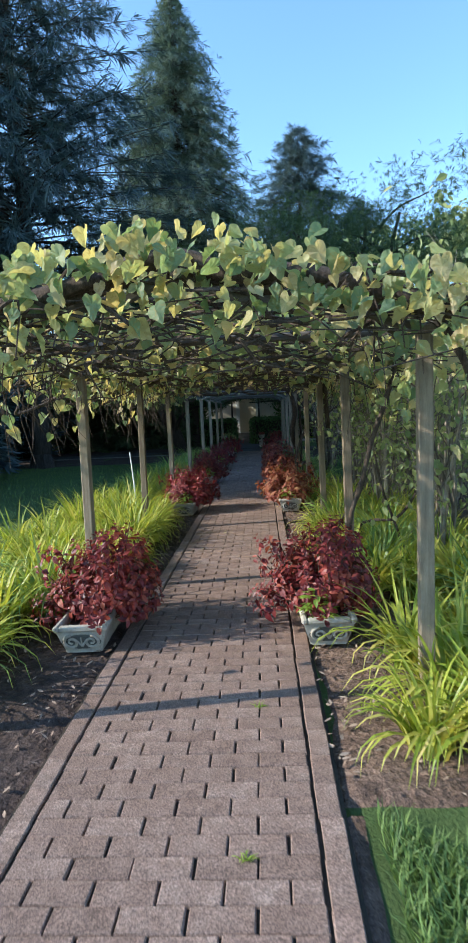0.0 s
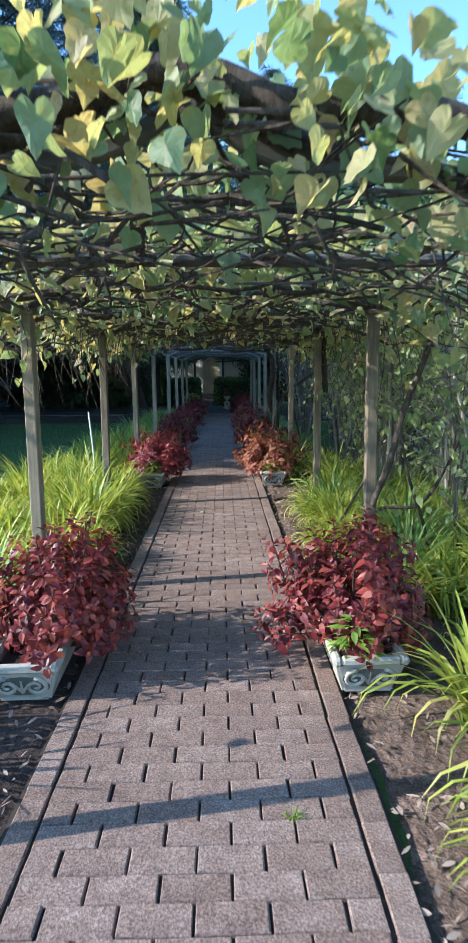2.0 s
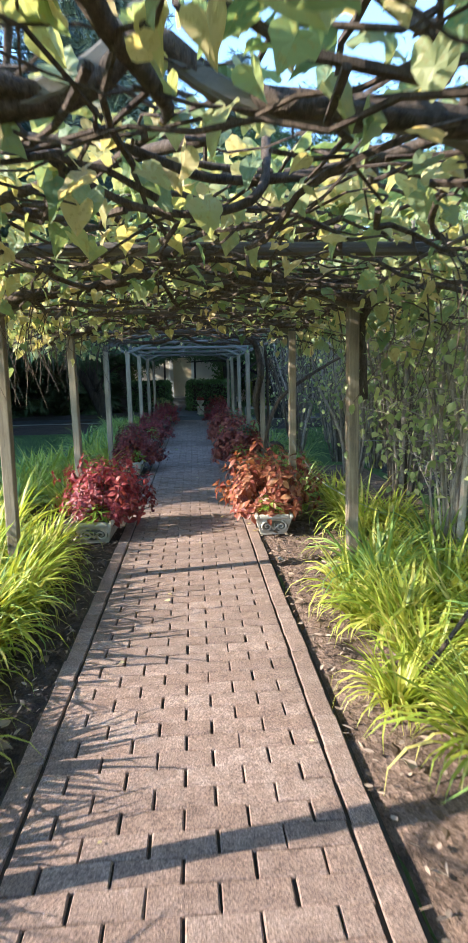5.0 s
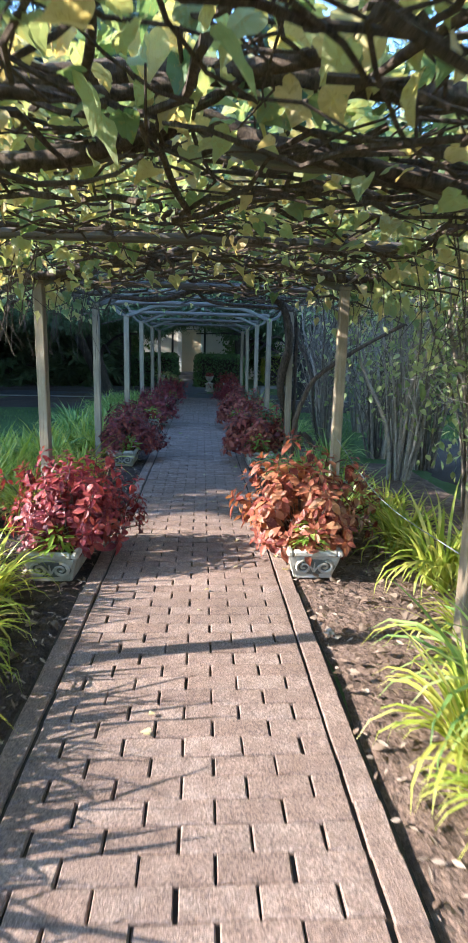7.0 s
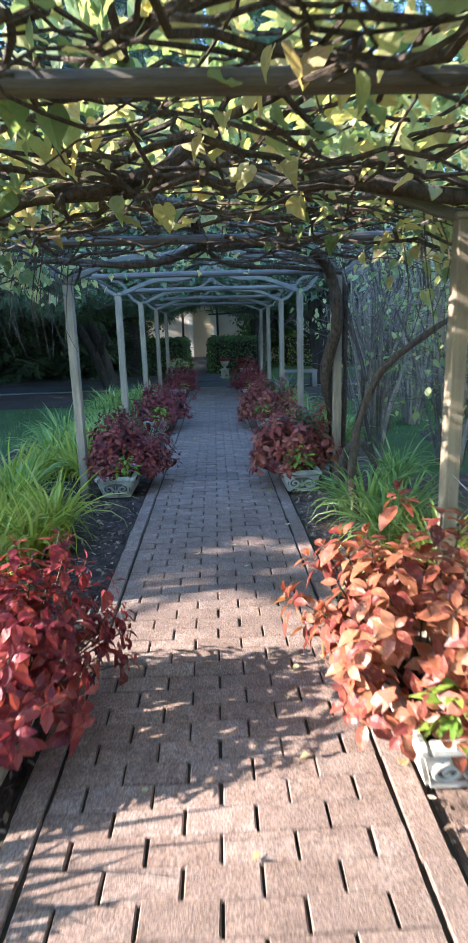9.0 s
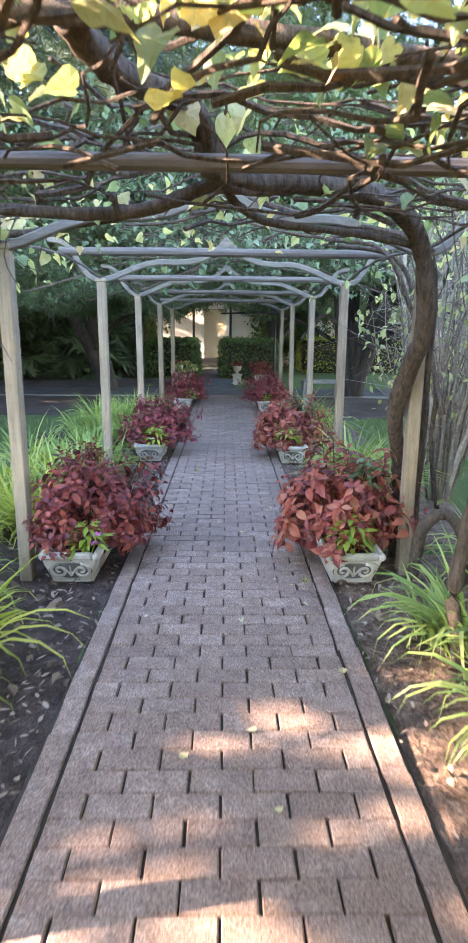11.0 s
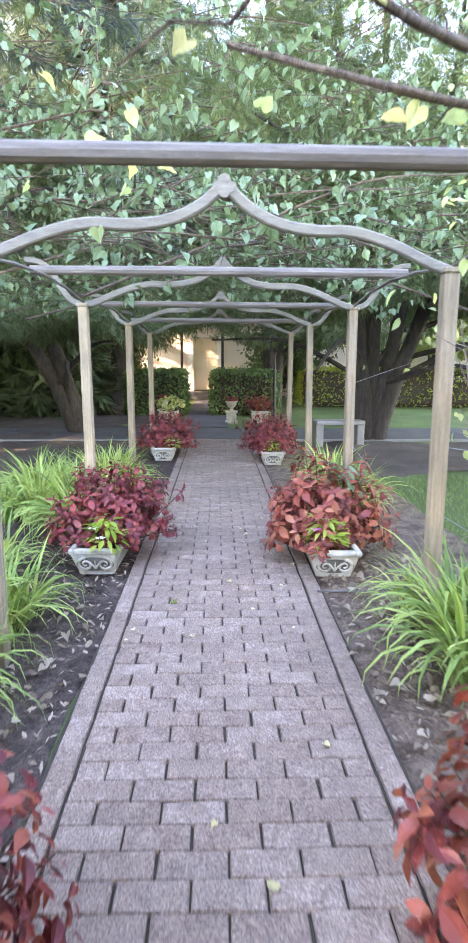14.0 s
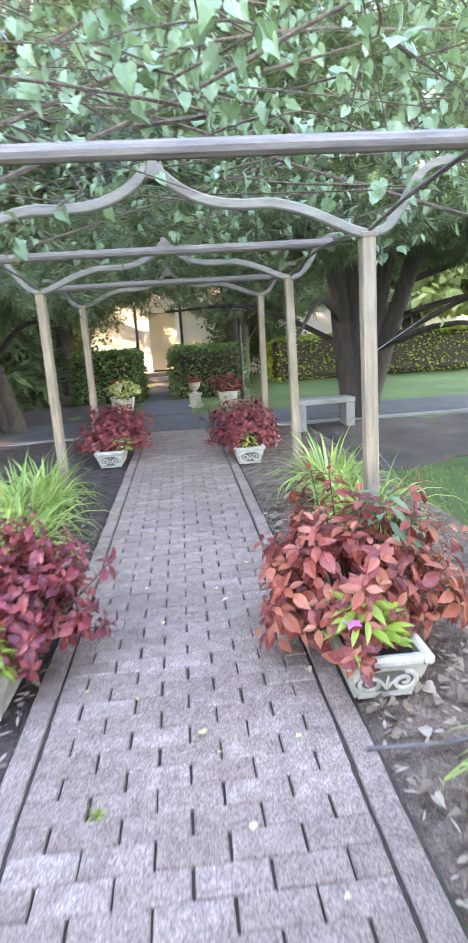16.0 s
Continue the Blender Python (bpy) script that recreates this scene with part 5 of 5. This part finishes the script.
# ---- the house ----
house = thing("house", pose(0, 38.6, -0.05), "cream-walled house with a panelled door under the trees", "house")
W0, W1, HH = -11.0, 11.5, 5.6
DX, DW, DH = -0.52, 1.15, 2.25
wall = Geo()
openings = [(DX - DW / 2, DX + DW / 2, 0.34, 0.34 + DH)] + [(x - 0.5, x + 0.5, 1.2, 2.7) for x in (-7.5, -4.2, 3.6, 6.8, 9.6)]
openings.sort()
x = W0
for a, b, z0, z1 in openings:
    box_geo(wall, ((x + a) / 2, 0.15, HH / 2), (a - x, 0.3, HH), 0)
    if z0 > 0.4:
        box_geo(wall, ((a + b) / 2, 0.15, z0 / 2), (b - a, 0.3, z0), 0)
    box_geo(wall, ((a + b) / 2, 0.15, (z1 + HH) / 2), (b - a, 0.3, HH - z1), 0)
    x = b
box_geo(wall, ((x + W1) / 2, 0.15, HH / 2), (W1 - x, 0.3, HH), 0)
box_geo(wall, (W0 + 0.15, 4.3, HH / 2), (0.3, 8.0, HH), 0)
box_geo(wall, (W1 - 0.15, 4.3, HH / 2), (0.3, 8.0, HH), 0)
box_geo(wall, (0, 8.45, HH / 2), (W1 - W0, 0.3, HH), 0)
part("wall", wall, PLASTER, house)
rf = Geo().add([(W0 - 0.5, -0.6, HH - 0.1), (W1 + 0.5, -0.6, HH - 0.1), (W1 + 0.5, 4.3, HH + 2.6), (W0 - 0.5, 4.3, HH + 2.6), (W1 + 0.5, 9.2, HH - 0.1), (W0 - 0.5, 9.2, HH - 0.1), (W0 - 0.5, -0.6, HH - 0.3), (W1 + 0.5, -0.6, HH - 0.3), (W1 + 0.5, 9.2, HH - 0.3), (W0 - 0.5, 9.2, HH - 0.3)], [(0, 1, 2), (0, 2, 3), (3, 2, 4), (3, 4, 5), (6, 7, 1), (6, 1, 0), (6, 9, 8), (6, 8, 7), (0, 3, 5), (0, 5, 6), (6, 5, 9), (1, 7, 2), (2, 7, 8), (2, 8, 4), (4, 8, 9), (4, 9, 5)])
part("roof", rf, ROOF, house)
door = part("door", box_geo(Geo(), (DX, 0.12, 0.34 + DH / 2), (DW - 0.12, 0.05, DH - 0.08), 0.006), DOOR_PAINT, house, "cream panelled front door, closed")
for dx in (-0.25, 0.25):
    for z, h in ((0.72, 0.6), (1.45, 0.62), (2.14, 0.5)):
        g = Geo()
        for px, pz, sx, sz in ((0, h / 2, 0.38, 0.04), (0, -h / 2, 0.38, 0.04), (-0.17, 0, 0.04, h), (0.17, 0, 0.04, h)):
            box_geo(g, (DX + dx + px, 0.085 - 0.002 * (sx > 0.1), z + pz), (sx, 0.02, sz), 0.004)
        part("panel", g, DOOR_PAINT, door)
part("door_handle", tube(Geo(), [(DX + 0.46, 0.1, 1.35), (DX + 0.46, 0.03, 1.35), (DX + 0.38, 0.03, 1.35)], 0.016, 0.014, 8), DARK_METAL, door, "dark metal handle")
fr = Geo()
for px, sx, z, sz in ((-DW / 2 - 0.05, 0.22, 0.34 + DH / 2, DH + 0.1), (DW / 2 + 0.05, 0.22, 0.34 + DH / 2, DH + 0.1), (0, DW + 0.5, 0.34 + DH + 0.1, 0.22)):
    box_geo(fr, (DX + px, 0.02 - 0.003 * (sx > 0.3), z), (sx, 0.1, sz), 0.01)
part("door_frame", fr, WHITE_PAINT, house)
for k in range(2):
    part("step", box_geo(Geo(), (DX, -0.35 - 0.32 * (1 - k), 0.085 + 0.17 * k - 0.02), (2.2, 0.36 + 0.02 * k, 0.17), 0.012), GRAVEL, house, "pale stone step")
for dx in (-0.95, 0.72):
    p = part("porch_post", tube(Geo(), [(DX + dx, -1.1, 0), (DX + dx, -1.1, 1.4), (DX + dx, -1.1, 2.85)], 0.06, 0.055, 10), DARK_METAL, house, "slender dark porch post")
part("porch_roof", box_geo(Geo(), (DX - 0.1, -0.6, 2.92), (2.6, 1.3, 0.14), 0.02), WHITE_PAINT, house)
for x in (-7.5, -4.2, 3.6, 6.8, 9.6):
    w = part("window", box_geo(Geo(), (x, 0.2, 1.95), (1.0, 0.02, 1.5), 0), GLASS_DARK, house, "dark window pane")
    g = Geo()
    for px, pz, sx, sz in ((0, 0.72, 1.0, 0.07), (0, -0.72, 1.0, 0.07), (-0.47, 0, 0.06, 1.37), (0.47, 0, 0.06, 1.37), (0, 0, 0.03, 1.37), (0, 0.012, 0.88, 0.04)):
        box_geo(g, (x + px, 0.16 - 0.004 * (sx > 0.5), 1.95 + pz), (sx, 0.05, sz), 0.004)
    part("window_frame", g, WHITE_PAINT, w)
    part("sill", box_geo(Geo(), (x, -0.02, 1.16), (1.2, 0.14, 0.07), 0.01), WHITE_PAINT, w)


# ---- urns, lamp, bench, far pots ----
def lathe(g, prof, n=20):
    p = np.array(prof)
    a = np.arange(n) * 2 * np.pi / n
    v = np.stack([p[:, 0, None] * np.cos(a), p[:, 0, None] * np.sin(a), np.repeat(p[:, 1, None], n, 1)], -1).reshape(-1, 3)
    f = []
    for i in range(len(p) - 1):
        for j in range(n):
            k = (j + 1) % n
            f += [(i * n + j, i * n + k, i * n + n + k), (i * n + j, i * n + n + k, i * n + n + j)]
    return g.add(v, f)


def urn(seed):
    t = thing("garden_urn", pose(0, 0, 0), "pale stone urn with a plant, on a square pedestal", "urn", "urns beside the walk")
    g = box_geo(Geo(), (0, 0, 0.03), (0.46, 0.46, 0.1), 0.01)
    box_geo(g, (0, 0, 0.22), (0.36, 0.36, 0.32), 0.01)
    box_geo(g, (0, 0, 0.41), (0.44, 0.44, 0.06), 0.012)
    part("pedestal", g, CONCRETE, t)
    part("bowl", lathe(Geo(), [(0.001, 0.43), (0.13, 0.435), (0.12, 0.47), (0.06, 0.5), (0.06, 0.54), (0.14, 0.6), (0.19, 0.7), (0.185, 0.75), (0.23, 0.78), (0.23, 0.8), (0.2, 0.8), (0.17, 0.74), (0.001, 0.73)]), CONCRETE, t, smooth=True)
    r = np.random.default_rng(seed)
    n = 160
    d = r.normal(0, 1, (n, 3))
    d /= np.linalg.norm(d, axis=1, keepdims=True)
    part("foliage", scatter(Geo(), OVALS, d * [0.2, 0.2, 0.13] * r.uniform(0.6, 1.1, (n, 1)) + [0, 0, 0.86], turns(n, (-60, 60), (-40, 40), (0, 360)), r.uniform(0.06, 0.11, n)), COLEUS_DARK, t)
    return t


u = urn(1)
u.matrix_basis = pose(0.34, 27.8, -0.05) @ Matrix.Diagonal((0.7, 0.7, 0.7, 1))
copy_thing(u, pose(-1.45, 28.4, -0.05))


def pot(material, seed, label):
    t = thing("flower_pot", pose(0, 0, 0), label, "pot", "pots beyond the pergola")
    part("pot", box_geo(Geo(), (0, 0, 0.16), (0.44, 0.44, 0.34), 0.02, 0.75), CONCRETE, t)
    part("soil", box_geo(Geo(), (0, 0, 0.325), (0.36, 0.36, 0.03), 0.01), SOIL, t)
    r = np.random.default_rng(seed)
    n = 200
    d = r.normal(0, 1, (n, 3))
    d /= np.linalg.norm(d, axis=1, keepdims=True)
    part("foliage", scatter(Geo(), OVALS, d * [0.36, 0.34, 0.2] * r.uniform(0.6, 1.1, (n, 1)) + [0, 0, 0.5], turns(n, (-60, 60), (-40, 40), (0, 360)), r.uniform(0.07, 0.13, n)), material, t)
    return t


pot(COLEUS_DARK, 2, "pale square pot with dark red foliage").matrix_basis = pose(1.05, 27.6, -0.04)
pot(SHRUB, 3, "pale square pot with green foliage").matrix_basis = pose(-1.22, 27.6, -0.04)

lamp = thing("lantern_post", pose(1.55, 29.0, -0.05), "black iron garden lantern on a post", "lamp")
part("post", lathe(Geo(), [(0.07, 0), (0.07, 0.1), (0.035, 0.16), (0.03, 1.75), (0.06, 1.8), (0.001, 1.81)], 12), DARK_METAL, lamp)
lan = Geo()
for a in range(4):
    c, s = math.cos(a * np.pi / 2 + np.pi / 4), math.sin(a * np.pi / 2 + np.pi / 4)
    tube(lan, [(0.1 * c, 0.1 * s, 1.8), (0.15 * c, 0.15 * s, 2.1)], 0.01, 0.01, 5)
lathe(lan, [(0.19, 2.1), (0.1, 2.18), (0.03, 2.24), (0.001, 2.3)], 8)
part("lantern", lan, DARK_METAL, lamp)

bench = thing("stone_bench", pose(2.2, 23.3, -0.02, 0, 0, 4), "pale stone bench on the mulch", "bench")
part("seat", box_geo(Geo(), (0, 0, 0.43), (0.9, 0.38, 0.08), 0.015), GRAVEL, bench)
for x in (-0.38, 0.38):
    part("leg", box_geo(Geo(), (x, 0, 0.19), (0.14, 0.32, 0.42), 0.015), GRAVEL, bench)

# ---- wires, stakes, edging ----
edging = tagged(part("bed_edging", tube(Geo(), smooth_line([(0.69 + 0.012 * math.sin(k * 1.7), k * 0.5 - 2, -0.008) for k in range(8)], 3), 0.008, 0.008, 6), HOSE), "black plastic edging strip along the path", "edging")
for a, b, sag in (((1.17, 7.8, 1.02), (3.4, 9.6, 1.0), 0.1), ((1.17, 7.8, 0.6), (1.17, 10.4, 0.75), 0.12), ((1.17, 7.8, 0.6), (2.2, 9.0, 0.0), 0.0), ((1.13, 15.45, 1.05), (3.3, 15.4, 0.9), 0.08), ((1.13, 15.45, 0.7), (2.3, 15.9, 0.0), 0.0), ((1.13, 17.57, 1.3), (4.4, 24.2, 1.7), 0.0), ((1.13, 17.57, 0.8), (1.9, 18.6, 0.0), 0.0)):
    a, b = np.array(a), np.array(b)
    tagged(part("guy_wire", tube(Geo(), smooth_line([a, (a + b) / 2 - [0, 0, sag], b], 6), 0.0026, 0.0026, 5), WIRE), "thin grey wire strung from a pergola post", "wire")
tagged(part("garden_stake", tube(Geo(), [(-1.72, 9.6, -0.05), (-1.74, 9.6, 0.5), (-1.78, 9.6, 1.0)], 0.012, 0.011, 8), WHITE_PAINT), "thin pale garden stake standing in the daylilies", "stake")
tagged(part("garden_stake", tube(Geo(), [(0.62, 16.05, 0.012), (0.9, 16.02, 0.02), (1.5, 16.1, 0.03)], 0.008, 0.007, 7), POLE_WOOD), "pale bare stick lying beside the planter", "stake")

# ---- litter ----
n = 5200
side = np.where(rng.random(n) < 0.5, -1, 1)
x, y = side * (0.68 + 0.85 * rng.random(n)**1.4), rng.uniform(-1.5, 19, n)
ok = ~((side > 0) & (y < 2.2))
x, y = x[ok], y[ok]
n = len(x)
chips = scatter(Geo(), [(v * [1, 1, 0.4], f) for v, f in SMALL_OVALS], np.stack([x, y, rng.uniform(-0.02, 0.012, n)], -1), turns(n, (-25, 25), (-35, 35), (0, 360)), np.stack([rng.uniform(0.01, 0.03, n), rng.uniform(0.025, 0.06, n), np.full(n, 0.03)], -1))
tagged(part("mulch_chips", chips, CHIP), "loose brown bark chips on the beds", "mulch", kind="stuff")
n = 2000
x = rng.choice([-1, 1, 1], n) * (0.68 + 0.85 * rng.random(n))
y = 5 + 14.5 * rng.random(n)**0.6
tagged(part("leaf_litter", scatter(Geo(), HEARTS + SMALL_OVALS, np.stack([x, y, rng.uniform(0.0, 0.02, n)], -1), turns(n, (-25, 25), (-35, 35), (0, 360)), rng.uniform(0.022, 0.06, n)), DRY), "dry curled leaves on the mulch", "leaves", kind="stuff")
fallen = [Geo().add(v, f).mesh("fallen_leaf", YELLOW_LEAF) for v, f in (HEARTS[0], HEARTS[3], SMALL_OVALS[0])]
for k in range(46):
    y = 4 + 14 * rng.random()**0.6
    s = rng.uniform(0.018, 0.042)
    ob = part_of("fallen_leaf", fallen[k % 3], None, pose(rng.uniform(-0.62, 0.62), y, 0.012, rng.uniform(-8, 8), rng.uniform(-12, 12), rng.uniform(0, 360)) @ Matrix.Diagonal((s, s, s, 1)))
    tagged(ob, "pale yellow fallen leaf on the pavers", "leaf", "fallen leaves on the path")
for x, y in ((0.29, 1.85), (0.33, 2.95), (-0.3, 15.9), (0.5, 12.9)):
    m = 16
    w = tagged(part("weed", scatter(Geo(), BLADES, np.tile([[x, y, -0.005]], (m, 1)) + rng.normal(0, 0.008, (m, 3)) * [1, 1, 0], turns(m, (-50, 0), (-20, 20), (0, 360)), np.stack([np.full(m, 0.16), np.full(m, 0.05), np.full(m, 0.05)], -1)), LIME), "small green weed in a paver joint", "weed")

# ---- the paved path ----
path = tagged(part("pavement", box_geo(Geo(), (0, 10.8, -0.075), (1.34, 27.0, 0.118), 0), JOINT), "path of mottled red-brown concrete pavers", kind="structure")
PW, PH = 0.22, 0.107


def paver_geo(w, h, seed):
    """One paver with worn, chamfered edges."""
    r = np.random.default_rng(seed)
    a, b, c = w / 2 - 0.0042, h / 2 - 0.0017, 0.004
    j = lambda: r.uniform(-0.0016, 0.0016)
    top = [(-a + c + j(), -b + c + j()), (a - c + j(), -b + c + j()), (a - c + j(), b - c + j()), (-a + c + j(), b - c + j())]
    low = [(-a + j(), -b + j()), (a + j(), -b + j()), (a + j(), b + j()), (-a + j(), b + j())]
    v = [(x, y, 0.0) for x, y in top] + [(x, y, -0.006) for x, y in low] + [(x, y, -0.03) for x, y in low]
    f = [(0, 1, 2), (0, 2, 3)]
    for s in (0, 4):
        for k in range(4):
            q = (k + 1) % 4
            f += [(s + 4 + k, s + 4 + q, s + q), (s + 4 + k, s + q, s + k)]
    return np.array(v), np.array(f)


WHOLE, HALF, EDGE = [paver_geo(PW, PH, k) for k in range(5)], [paver_geo(PW / 2, PH, 9 + k) for k in range(3)], [paver_geo(0.1, PW, 20 + k) for k in range(4)]
MESHES = {k: [Geo().add(v, f).mesh("paver", PAVER) for v, f in s] for k, s in (("w", WHOLE), ("h", HALF), ("e", EDGE))}
rest = Geo()
count = 0
for row in range(-22, 226):
    y = row * PH
    cells = [("w", -0.55 + PW * (k + 0.5)) for k in range(5)] if row % 2 else [("h", -0.55 + PW / 4)] + [("w", -0.55 + PW * (k + 1)) for k in range(4)] + [("h", 0.55 - PW / 4)]
    if row % 2 == 0:
        cells += [("e", -0.607), ("e", 0.607)]
    for kind, x in cells:
        yy = y + (0.03 if kind == "e" else 0)
        tilt = (rng.normal(0, 0.45), rng.normal(0, 0.35), rng.normal(0, 0.5))
        z = rng.normal(0, 0.0016)
        k = int(rng.integers(0, 3))
        x += rng.normal(0, 0.0016)
        if 1.3 < yy < 5.6 and count < 300:
            count += 1
            part_of("paver", MESHES[kind][k], path, pose(x, yy, z, *tilt))
        else:
            v, f = {"w": WHOLE, "h": HALF, "e": EDGE}[kind][k]
            rest.add(v @ np.array(pose(0, 0, 0, *tilt).to_3x3()).T + [x, yy, z], f)
tagged(part("pavers", rest, PAVER, path), kind="stuff")

# what cannot be counted stays joined
for ob in scene.objects:
    if ob.name.split(".")[0] in ("foliage", "branching"):
        tagged(ob, kind="stuff")
